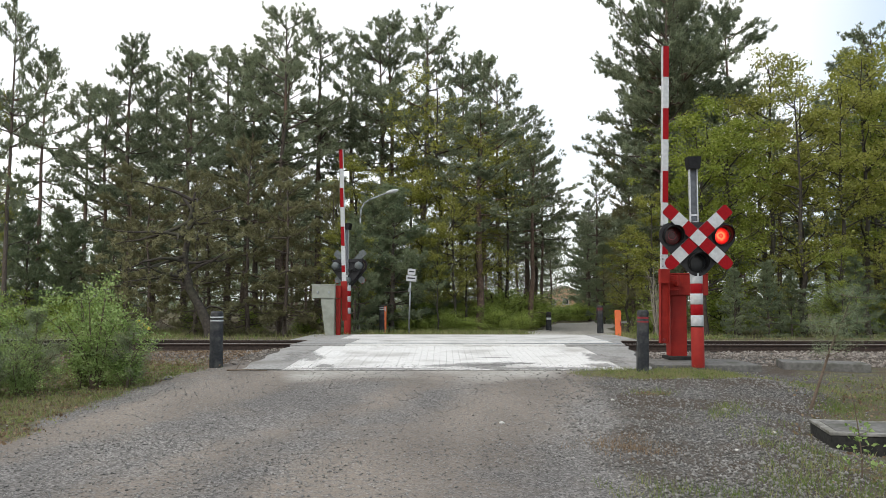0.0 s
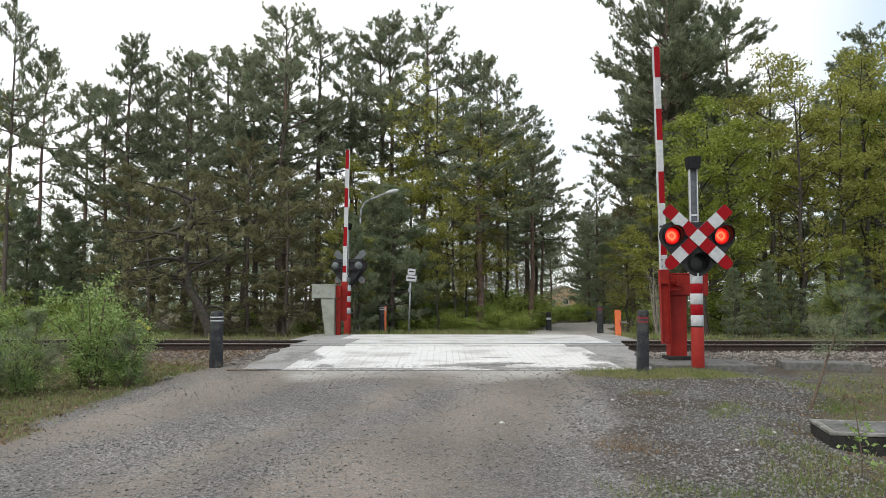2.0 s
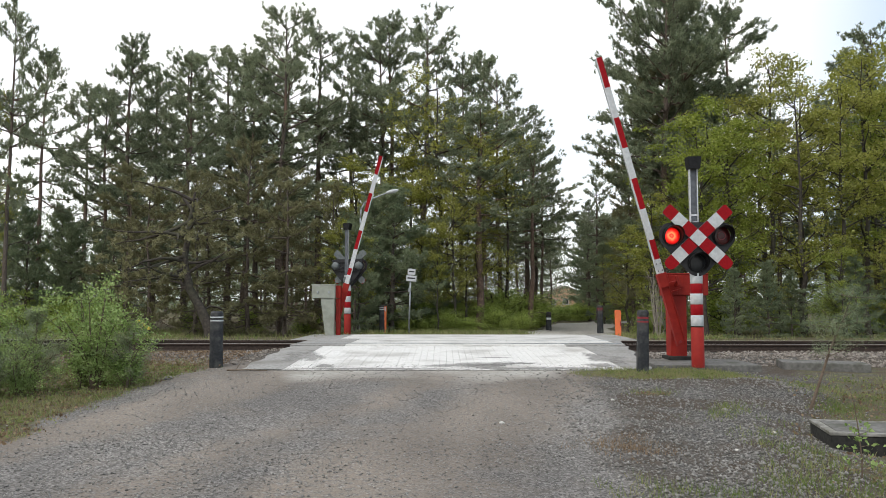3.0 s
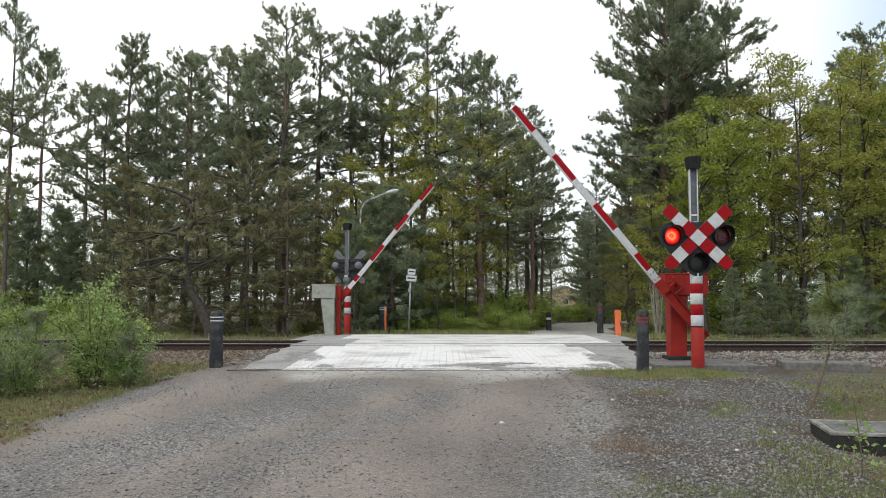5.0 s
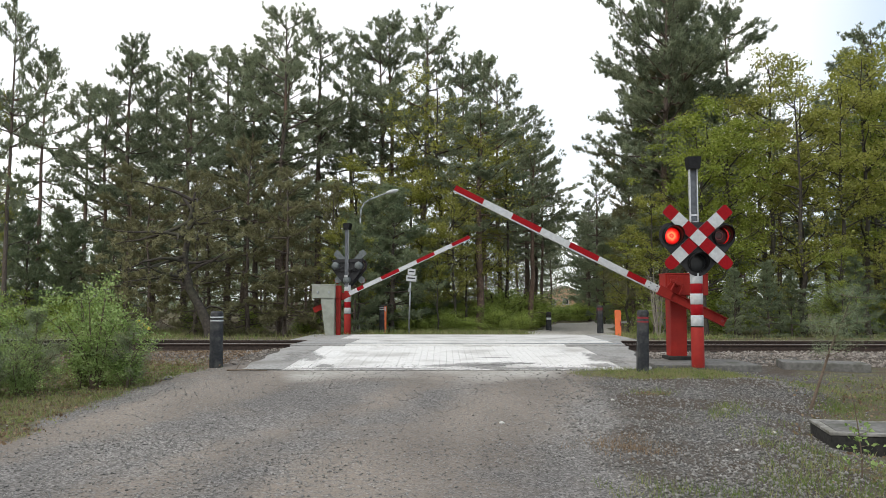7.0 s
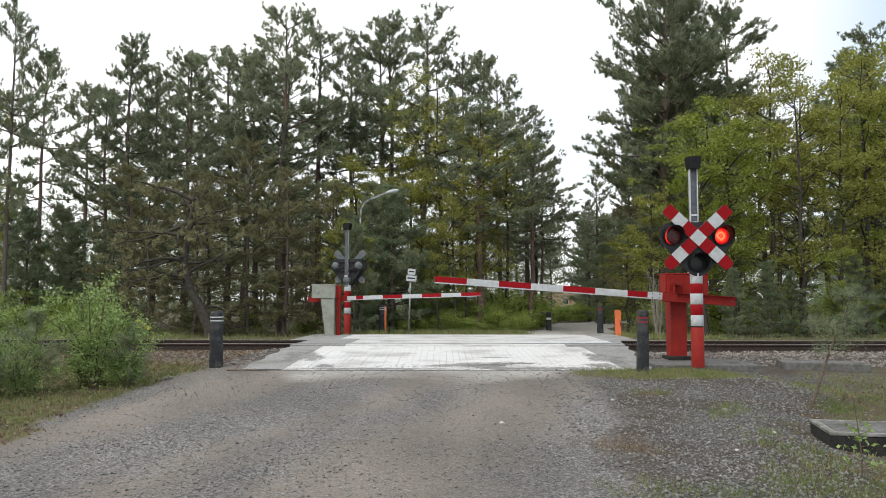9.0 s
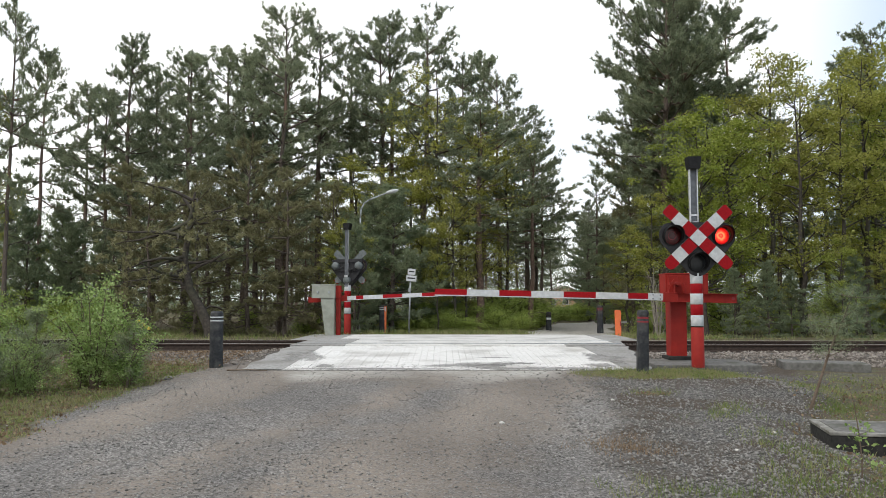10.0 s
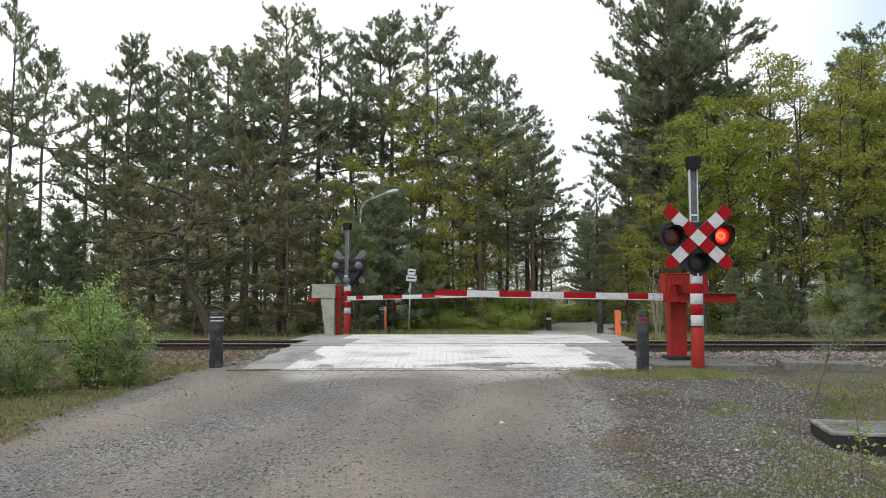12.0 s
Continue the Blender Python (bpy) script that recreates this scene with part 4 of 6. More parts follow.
make_slab("cable_cover", pose(6.6, 13.45, -0.095, 1, 1, -12), 1.4, 0.55, 0.15, "mossy concrete cable duct cover in the gravel", "concrete slab")


def make_chamber():
    """The concrete cable chamber in the bank, with its lid and dark front."""
    corner = pose(3.66, 7.36, -0.285, 0, 0, -13)
    root = thing("cable_chamber", corner @ Matrix.Translation((1.18, 0.42, 0)), "concrete cable chamber with a grey lid and dark front", "cable chamber")
    # wall in a much darker tone than the lid and rim
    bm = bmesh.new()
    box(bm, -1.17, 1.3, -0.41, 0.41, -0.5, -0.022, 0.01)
    part("chamber_wall", bm, M_DARKSLAB, root, "dark concrete wall")
    bm = bmesh.new()
    for x0, x1, y0, y1 in ((-1.18, 1.33, -0.42, -0.36), (-1.18, 1.33, 0.36, 0.42), (-1.18, -1.10, -0.36, 0.36), (1.25, 1.33, -0.36, 0.36)):
        box(bm, x0, x1, y0, y1, -0.02, 0.012, 0.008)
    part("rim", bm, M_RIM, root, "worn pale concrete rim")
    for x0, x1 in ((-1.09, 0.1), (0.11, 1.24)):
        bm = bmesh.new()
        box(bm, x0, x1, -0.353, 0.353, -0.06, 0.009, 0.006)
        part("lid", bm, M_SLAB, root, "grey concrete lid")


make_chamber()
make_slab("fallen_slab", pose(4.50, 6.75, -0.475, 6, 3, 8), 0.8, 0.5, 0.06, "grey slab lying in front of the cable chamber", "concrete slab")


# ---- the house far behind ----
def make_house():
    root = thing("house", pose(25.2, 158, -0.8), "small orange brick house with a brown roof behind the trees", "house")
    bm = bmesh.new()
    prism(bm, [(-5, 0), (5, 0), (5, 2.6), (0, 4.6), (-5, 2.6)], 0, 9)
    part("wall", bm, M_BRICK, root)
    for s in (-1, 1):
        bm = bmesh.new()
        prism(bm, [(0, 4.62), (s * 5.3, 2.5), (s * 5.3, 2.65), (0, 4.8)], -0.3, 9.3)
        part("roof", bm, M_ROOF, root, "brown tiled roof")
    for x in (-3.2, -0.6, 2.2):
        bm = bmesh.new()
        box(bm, x, x + 1.2, -0.03, 0.1, 0.9, 2.1, 0.02)
        win = part("window", bm, M_WHITE, root, "white framed window")
        bm = bmesh.new()
        box(bm, x + 0.1, x + 1.1, -0.045, -0.032, 1.0, 2.0)
        part("pane", bm, M_CLEAR, win, "dark pane")


make_house()

# ---- plants ----
class Sticks:
    """Collects tapered tubes for trunks, limbs and twigs."""

    def __init__(self):
        self.v, self.f, self.n = [], [], 0

    def tube(self, pts, radii, sides=6):
        pts = np.asarray(pts, float)
        ang = np.arange(sides) * 2 * math.pi / sides
        for i, (p, r) in enumerate(zip(pts, radii)):
            d = pts[min(i + 1, len(pts) - 1)] - pts[max(i - 1, 0)]
            d /= np.linalg.norm(d) + 1e-9
            a = np.cross(d, (0, 0, 1.0) if abs(d[2]) < 0.9 else (1.0, 0, 0))
            a /= np.linalg.norm(a)
            b = np.cross(d, a)
            self.v.append(p + r * (np.cos(ang)[:, None] * a + np.sin(ang)[:, None] * b))
        for i in range(len(pts) - 1):
            lo, hi = self.n + i * sides, self.n + (i + 1) * sides
            k = np.arange(sides)
            self.f.append(np.stack([lo + k, lo + (k + 1) % sides, hi + (k + 1) % sides, hi + k], -1))
        self.n += len(pts) * sides

    def mesh(self, name, material):
        return raw_mesh(name, np.concatenate(self.v), np.concatenate(self.f), material)


def unit(a):
    return a / (np.linalg.norm(a, axis=-1, keepdims=True) + 1e-9)


def needles(rng, centres, n, spread, length, width, up=0.35):
    """Loose blades round the centres: three corners each."""
    c = np.repeat(np.asarray(centres), n, 0)
    off = rng.normal(size=c.shape) * np.array([1, 1, 0.85]) * spread * 0.55
    d = unit(unit(off) * 0.8 + rng.normal(size=c.shape) * 0.6 + np.array([0, 0, up]))
    s = unit(np.cross(d, rng.normal(size=c.shape)))
    ln = length * rng.uniform(0.6, 1.25, (len(c), 1))
    w = width * rng.uniform(0.6, 1.3, (len(c), 1))
    p = c + off
    v = np.stack([p - s * w - d * ln * 0.3, p + s * w - d * ln * 0.2, p + d * ln * 0.8], 1).reshape(-1, 3)
    return v, np.arange(len(v)).reshape(-1, 3)


def brushes(rng, tips, aims, n, length, width, stem):
    """Pine shoots: blades that fan out forwards from a short stem ending at each tip."""
    c, a = np.repeat(np.asarray(tips), n, 0), np.repeat(unit(np.asarray(aims)), n, 0)
    p = c - a * stem * rng.random((len(c), 1))
    d = unit(a * 0.75 + unit(rng.normal(size=c.shape)) * 0.85)
    s = unit(np.cross(d, rng.normal(size=c.shape)))
    ln = length * rng.uniform(0.65, 1.2, (len(c), 1))
    w = width * rng.uniform(0.7, 1.3, (len(c), 1))
    v = np.stack([p - s * w, p + s * w, p + d * ln], 1).reshape(-1, 3)
    return v, np.arange(len(v)).reshape(-1, 3)


def leaves(rng, centres, n, spread, size, flat=0.75):
    """Clusters of pointed leaves: four corners each."""
    c = np.repeat(np.asarray(centres), n, 0)
    p = c + rng.normal(size=c.shape) * np.array([1, 1, flat]) * spread * 0.5
    d = unit(rng.normal(size=c.shape) + np.array([0, 0, -0.35]))
    s = unit(np.cross(d, rng.normal(size=c.shape) + np.array([0, 0, 1.2])))
    ln = size * rng.uniform(0.6, 1.3, (len(c), 1))
    v = np.stack([p - d * ln * 0.5, p + s * ln * 0.33 - d * ln * 0.05, p + d * ln * 0.5, p - s * ln * 0.33 - d * ln * 0.05], 1).reshape(-1, 3)
    return v, np.arange(len(v)).reshape(-1, 4)


def plant(name, trunk, crowns, label, category, group="", bark=None):
    root = thing(name, Matrix(), label, category, group)
    ob = new("trunk", trunk.mesh("trunk", bark or M_BARK))
    ob.parent = root
    for v, f, material in crowns:
        me = raw_mesh("crown", v, f, material)
        ob = new("crown", me)
        ob.parent = root
    return root


def make_pine(seed, h, base, spread, material, label, low=14, shoots=1.0, bark=None, dome=0.75, step=1.0, droop=8.0, blade=0.021, gaps=0.16, wild=11.0):
    """A Scots pine h metres tall: a bare or dead-branched stem below base * h, above it whorls of branches that carry flat pads of bristling shoots."""
    rng = np.random.default_rng(seed)
    st = Sticks()
    k = np.linspace(0, 1, 11)
    bend = np.cumsum(rng.normal(0, 0.011, (11, 2)), 0) * h * 0.35
    axis = np.stack([bend[:, 0], bend[:, 1], k * h], -1)
    axis[0, :2] = 0
    st.tube(np.concatenate([[axis[0] - (0, 0, 0.3)], axis]), np.concatenate([[0.0145 * h], 0.0115 * h * (1 - k) ** 0.8 + 0.012]), 8)

    def at(z):
        return np.array([np.interp(z, axis[:, 2], axis[:, j]) for j in range(3)])
    tips, aims = [], []
    up = np.array([0, 0, 1.0])
    z = base * h
    while z < 0.97 * h:
        u = (z - base * h) / (h * (1 - base))
        reach = spread * (1 - u) ** dome * (0.62 + 0.38 * min(1.0, u / 0.3)) + 0.22
        turn = rng.uniform(0, 2 * math.pi)
        count = int(rng.integers(4, 7))
        for b in range(count):
            if rng.random() < gaps:
                continue
            ln = reach * rng.uniform(0.5, 1.18)
            az = turn + 2 * math.pi * b / count + rng.normal(0, 0.25)
            el = math.radians(-droop + (44 + droop) * u ** 1.2 + rng.normal(0, wild))
            d = np.array([math.cos(az) * math.cos(el), math.sin(az) * math.cos(el), math.sin(el)])
            side = unit(np.cross(d, up))
            p0 = at(z)
            curve = 0.16 * ln
            t = np.linspace(0, 1, 4)
            st.tube(p0 + d * ln * t[:, None] + up * (curve * t ** 2)[:, None], (0.010 + 0.011 * ln) * (1 - t) + 0.005, 4)
            arms = [(p0, d, ln, 0.30)]
            for flip in (-1, 1):
                w = rng.uniform(0.3, 0.7)
                yaw = unit(d * 0.8 + side * flip * rng.uniform(0.45, 0.9) + up * rng.uniform(-0.05, 0.3))
                q0, far = p0 + d * ln * w + up * curve * w * w, ln * (1.05 - w) * rng.uniform(0.75, 1.1)
                st.tube([q0, q0 + yaw * far * 0.5, q0 + yaw * far + up * 0.12 * far], [0.014, 0.010, 0.005], 3)
                arms.append((q0, yaw, far, 0.12))
            for o, way, far, start in arms:
                for _ in range(max(2, int((3.3 * far + 1.3) * shoots))):
                    w = start + (1.02 - start) * rng.random() ** 0.75
                    q = o + way * far * w + up * 0.15 * far * w * w
                    aim = unit(way * 0.7 + side * rng.uniform(-0.8, 0.8) + up * rng.uniform(0.15, 0.8))
                    e = q + aim * rng.uniform(0.08, 0.30)
                    for m in range(int(rng.integers(2, 5))):
                        tips.append(e + rng.normal(0, 0.09, 3) * np.array([1, 1, 0.7]) - aim * 0.09 * m)
                        aims.append(aim + rng.normal(0, 0.32, 3) + up * 0.35)
            tips.append(p0 + d * ln + up * curve)
            aims.append(d + up * 0.5)
        z += rng.uniform(0.36, 0.6) * step
    for m in range(7):
        tips.append(axis[-1] + up * (0.16 - 0.10 * m) + rng.normal(0, 0.03 + 0.02 * m, 3))
        aims.append(up + rng.normal(0, 0.3, 3))
    for _ in range(low):
        z = rng.uniform(0.08, max(base, 0.16)) * h
        az = rng.uniform(0, 2 * math.pi)
        ln = rng.uniform(0.5, 1.9)
        p0 = at(z)
        d = np.array([math.cos(az), math.sin(az), rng.uniform(-0.35, 0.2)])
        p1 = p0 + d * ln
        st.tube([p0, p0 + d * ln * 0.5 + (0, 0, 0.08), p1], [0.022, 0.014, 0.005], 3)
        for _ in range(3):
            st.tube([p0 + d * ln * rng.uniform(0.4, 0.8), p1 + rng.normal(0, 0.3, 3)], [0.009, 0.004], 3)
    v, f = brushes(rng, tips, aims, 24, 0.155, blade * 0.74, 0.16)
    return plant("pine_tree", st, [(v, f, material)], label, "pine tree", "pines of the wood", bark)


def make_broadleaf(seed, h, spread, material, label, leaf=0.09, sprays=3, per=30, first=0.16, stems=1, name="broadleaf_tree", group="leafy trees of the wood", gather=0.30, limbs=24, bark=None, fork=0.24):
    """A young broadleaf tree: rising crooked limbs, twigs, and flat sprays of leaves with gaps between them."""
    rng = np.random.default_rng(seed)
    st = Sticks()
    centres = []
    for s in range(stems):
        a0 = rng.uniform(0, 2 * math.pi)
        tilt = 0.0 if stems == 1 else rng.uniform(0.08, 0.28)
        k = np.linspace(0, 1, 10)
        wig = np.cumsum(rng.normal(0, 0.022, (10, 2)), 0) * h * 0.35
        axis = np.stack([wig[:, 0] + math.cos(a0) * tilt * h * k, wig[:, 1] + math.sin(a0) * tilt * h * k, k * h * (1 if s == 0 else rng.uniform(0.6, 0.95))], -1)
        axis[0, :2] *= 0.2
        st.tube(np.concatenate([[axis[0] - (0, 0, 0.25)], axis]), np.concatenate([[0.0125 * h], 0.0098 * h * (1 - k) ** 0.9 + 0.008]), 7)
        for _ in range(int(limbs / stems) + 4):
            t = rng.uniform(first, 0.98)
            p0 = np.array([np.interp(t, k, axis[:, j]) for j in range(3)])
            az = rng.uniform(0, 2 * math.pi)
            ln = spread * (0.35 + 0.8 * math.sin(math.pi * min(1, 0.2 + 0.8 * t))) * rng.uniform(0.5, 1.1)
            d = unit(np.array([math.cos(az), math.sin(az), rng.uniform(0.2, 1.1)]))
            q = np.linspace(0, 1, 5)
            limb = p0 + d * ln * q[:, None] + np.cumsum(rng.normal(0, 0.045, (5, 3)), 0) * ln
            limb[0] = p0
            st.tube(limb, (0.011 + 0.009 * ln) * (1 - q) + 0.005, 4)
            for _ in range(5):
                u = rng.uniform(0.3, 1.0)
                a = np.array([np.interp(u, q, limb[:, j]) for j in range(3)])
                e = a + rng.normal(0, fork, 3) * ln * np.array([1, 1, 0.6]) + d * 0.12 * ln
                st.tube([a, (a + e) / 2 + rng.normal(0, 0.03, 3), e], [0.010, 0.007, 0.004], 3)
                centres += [a + (e - a) * rng.uniform(0.45, 1.1) + rng.normal(0, 0.05, 3) for _ in range(sprays)]
    keep = [c for c in centres if rng.random() < 0.9]
    v, f = leaves(rng, keep, per, gather, leaf, 0.5)
    return plant(name, st, [(v, f, material)], label, "tree" if name == "broadleaf_tree" else "shrub", group, bark or M_DARKBARK)


def place(proto, x, y, h_scale, turn, tilt=0.0, wide=1.0):
    """A copy of a plant on the ground at x, y."""
    ob = copy_thing(proto, Matrix())
    ob.matrix_basis = pose(x, y, gz(x, y) - 0.03, tilt, 0, turn) @ Matrix.Diagonal((h_scale * wide, h_scale * wide, h_scale, 1))
    return ob


def put_first(proto, x, y, h_scale, turn, wide=1.0):
    proto.matrix_world = pose(x, y, gz(x, y) - 0.03, 0, 0, turn) @ Matrix.Diagonal((h_scale * wide, h_scale * wide, h_scale, 1))


def top_scale(top_y, y, h):
    """Scale that brings a plant of height h up to the sight line with the given rise per metre."""
    return (0.97 + top_y * y + 0.3) / h


TALL = "tall Scots pine with dark green tufted crown and bare stem"
FULL = "Scots pine with dark drooping branches down to the forest edge"
PINES = [make_pine(11, 14, 0.40, 3.0, M_PINE, TALL, dome=0.5, step=1.55, gaps=0.3), make_pine(12, 14, 0.36, 3.3, M_PINE, TALL, low=22, dome=0.45, step=1.6, gaps=0.34), make_pine(13, 14, 0.48, 2.9, M_PINE, TALL, bark=M_REDBARK, low=20, dome=0.4, step=1.6, gaps=0.3),
         make_pine(14, 14, 0.2, 3.1, M_PINE, FULL, low=16, dome=0.55, step=1.6, gaps=0.34), make_pine(15, 14, 0.14, 3.2, M_PINEBROWN, FULL, low=10, dome=0.55, step=1.6, gaps=0.36)]
BROWN = [make_pine(16, 9, 0.06, 2.9, M_PINEBROWN, "shaded pine with brownish drooping lower branches", low=16, droop=16, dome=0.5, blade=0.018, step=1.6, gaps=0.32),
         make_pine(17, 9, 0.12, 2.6, M_PINEBROWN, "shaded pine with brownish drooping lower branches", low=22, droop=18, dome=0.5, blade=0.018, step=1.6, gaps=0.32)]
BIG = make_pine(28, 15, 0.2, 3.2, M_PINE, "broad old pine with a ragged dark crown", low=8, step=0.72, dome=0.16, gaps=0.3, wild=20, droop=-4, shoots=1.15)
YOUNG = make_pine(19, 6, 0.04, 1.7, M_BLUEPINE, "young bushy pine with bluish green needles", low=0, shoots=1.1, step=0.9, blade=0.014)
# each row: which pine, x, y, rise of its top per metre, turn, widening
PINE_ROWS = ((0, -14.9, 26.0, 0.395, 0, 0.62), (2, -16.6, 31.0, 0.325, 70, 0.78), (1, -16.0, 36, 0.275, 20, 0.94), (3, -14.0, 34, 0.35, 200, 0.90), (0, -13.1, 39, 0.33, 130, 1.06), (0, -15.6, 41, 0.27, 100, 1.00),
             (3, -10.8, 32.5, 0.325, 300, 0.90), (1, -9.6, 37, 0.33, 60, 1.00), (1, -7.2, 34, 0.378, 220, 1.02), (0, -6.1, 37, 0.367, 310, 0.98), (2, -8.6, 40, 0.31, 10, 1.12),
             (1, -2.8, 36, 0.355, 120, 0.98), (0, -1.0, 34.5, 0.375, 15, 1.06), (0, 0.9, 38, 0.325, 75, 0.85), (0, 2.6, 35, 0.30, 250, 0.90), (2, 1.31, 29.2, 0.24, 95, 1.6), (2, 3.45, 31.5, 0.2, 10, 1.3), (3, 10.6, 56, 0.085, 15, 1.2), (1, 7.6, 54, 0.10, 75, 1.0), (3, 12.6, 60, 0.09, 140, 1.2), (4, 9.6, 39, 0.17, 130, 1.0), (3, 9.0, 47, 0.13, 230, 1.0), (0, 8.6, 43, 0.16, 300, 1.0), (3, 11.6, 45, 0.14, 30, 1.0),
             (1, 18.8, 33, 0.355, 145, 1.00), (3, 21.5, 40, 0.33, 215, 1.12), (2, 15.2, 40, 0.27, 33, 1.12), (4, -9.0, 29.5, 0.165, 110, 1.1), (3, -12.4, 30, 0.165, 10, 1.1), (4, -6.6, 31, 0.16, 270, 1.1),
             (4, 13.4, 38, 0.25, 60, 1.25), (3, 17.6, 42, 0.25, 160, 1.25), (4, 11.5, 42, 0.26, 310, 1.25), (3, 20.6, 36, 0.27, 100, 1.12),
             (3, 12.2, 35, 0.22, 20, 1.1), (4, 15.8, 36, 0.24, 250, 1.1), (3, 19.4, 39, 0.25, 70, 1.2), (4, 22.5, 38, 0.24, 190, 1.2), (4, -18.2, 38, 0.08, 50, 1.3), (3, -19.0, 44, 0.10, 20, 1.3),
             (2, -18.0, 38, 0.275, 0, 0.9), (3, -13.7, 36, 0.297, 74, 0.90), (1, -10.6, 38, 0.325, 111, 1.00), (3, -8.7, 35, 0.324, 148, 0.90), (0, -4.5, 39, 0.334, 222, 0.9), (2, -2.3, 37, 0.361, 259, 1.00), (2, 1.9, 40, 0.311, 333, 0.9), (1, 4.3, 40, 0.252, 10, 1.10), (1, 4.9, 41, 0.215, 47, 1.15), (0, 4.7, 36.5, 0.172, 84, 1.0))
first = set()
for which, x, y, rise, turn, wide in PINE_ROWS:
    sc = top_scale(rise, y, 14)
    if which not in first:
        put_first(PINES[which], x, y, sc, turn, wide)
        first.add(which)
    else:
        place(PINES[which], x, y, sc, turn, 0, wide)
put_first(BROWN[0], -8.7, 27.0, 0.62, 30)
put_first(BROWN[1], -5.6, 27.2, 0.66, 140)
for k, x, y, sc, turn in ((0, -7.1, 28.0, 0.75, 200), (1, -10.5, 27.5, 0.6, 60), (0, -4.2, 29.0, 0.6, 300), (1, -11.8, 28.6, 0.7, 250), (0, -3.2, 33.5, 0.6, 20), (1, 0.2, 33, 0.7, 80), (1, 10.2, 36, 0.8, 220)):
    place(BROWN[k], x, y, sc, turn)
put_first(BIG, 9.7, 33.5, top_scale(0.45, 33.5, 15), 40, 0.98)
place(BIG, 10.9, 35.0, top_scale(0.425, 35.0, 15), 165, 0, 0.85)
place(PINES[2], 13.4, 35.6, top_scale(0.385, 35.6, 14), 100, 0, 1.0)
place(PINES[4], 9.6, 35.4, top_scale(0.3, 35.4, 14), 220, 0, 1.1)
put_first(YOUNG, -1.85, 27.6, 0.86, 0, 1.35)
for x, y, sc, turn in ((-2.65, 28.2, 0.8, 75), (-2.92, 25.3, 0.6, 20), (-0.4, 30.0, 0.62, 120), (9.2, 24.3, 0.36, 50), (10.4, 24.6, 0.40, 170), (11.5, 25.4, 0.36, 260), (13.2, 24.6, 0.42, 20), (14.6, 25.2, 0.36, 90), (8.2, 27.0, 0.4, 300), (-3.5, 28.6, 0.72, 70), (-16.3, 30, 0.8, 15), (-18.0, 31.5, 0.85, 100), (-15.0, 31, 0.7, 200), (-13.6, 30.5, 0.6, 290), (-17.0, 34, 0.9, 40), (9.9, 53, 1.1, 60), (11.6, 55, 1.2, 150), (13.2, 57, 1.3, 250), (8.6, 41, 0.7, 210)):
    place(YOUNG, x, y, sc, turn)

# deeper rows of the wood
rng_wood = random.Random(5)
for k in range(30):
    y = rng_wood.uniform(44, 72)
    x = rng_wood.uniform(-0.62 * y, 0.62 * y)
    if 0.10 * y < x < 0.22 * y or x < -0.46 * y:
        continue
    place(PINES[rng_wood.randrange(4)], x, y, top_scale(rng_wood.uniform(0.07, 0.15), y, 14), rng_wood.uniform(0, 360), 0, 1.1)

SPRING = "young broadleaf tree with fresh yellow-green spring leaves"
OLIVE = "slender broadleaf tree with sparse olive-yellow young leaves"
LEAFY = [make_broadleaf(31, 9, 2.2, M_LEAF, SPRING, limbs=34), make_broadleaf(32, 9, 1.8, M_YELLOWLEAF, SPRING, sprays=2), make_broadleaf(33, 9, 1.8, M_OLIVE, OLIVE, leaf=0.08, per=22), make_broadleaf(34, 9, 1.5, M_OLIVE, OLIVE, leaf=0.08, per=20, sprays=2)]
LEAFY_ROWS = ((0, 8.9, 26.0, 0.265, 0, 1.15), (0, 10.4, 27.0, 0.255, 100, 1.0), (1, 12.2, 26.0, 0.30, 200, 1.0), (1, 13.8, 26.5, 0.285, 50, 1.0), (1, 15.2, 27.5, 0.32, 140, 1.1), (0, 16.6, 28.5, 0.30, 250, 1.0), (1, 12.9, 30, 0.33, 20, 1.0), (1, 7.4, 27.0, 0.14, 310, 1.3),
              (2, -0.2, 31, 0.305, 0, 1.1), (2, 1.4, 30, 0.25, 120, 1.1), (3, -1.6, 32, 0.20, 240, 1.2), (2, -2.4, 33.5, 0.15, 60, 1.3), (3, 2.4, 31, 0.2, 280, 1.1), (3, -4.3, 29.5, 0.14, 200, 1.2), (1, -15.7, 26.5, 0.28, 33, 0.6), (2, -17, 27.5, 0.2, 80, 0.9), (1, 17.6, 31, 0.34, 310, 1.1), (1, -3.7, 27.2, 0.105, 90, 1.0), (1, -0.2, 27.6, 0.10, 20, 0.9), (3, -3.1, 29.5, 0.185, 50, 1.4), (2, -2.2, 31.5, 0.19, 150, 1.2), (2, 0.4, 28.2, 0.16, 110, 1.0), (3, 0.8, 29.4, 0.10, 200, 1.3), (3, -3.9, 28.4, 0.09, 330, 1.3), (1, -0.9, 30.4, 0.17, 150, 1.0), (2, 14.6, 31, 0.30, 210, 1.1), (1, -2.8, 25.5, 0.098, 200, 0.9), (1, 7.3, 30.5, 0.10, 60, 1.3), (0, 12.9, 24.8, 0.075, 140, 1.1), (1, 14.6, 25.0, 0.08, 20, 1.3), (0, 16.2, 26.0, 0.10, 260, 1.1), (1, 11.2, 25.6, 0.06, 330, 1.3))
first = set()
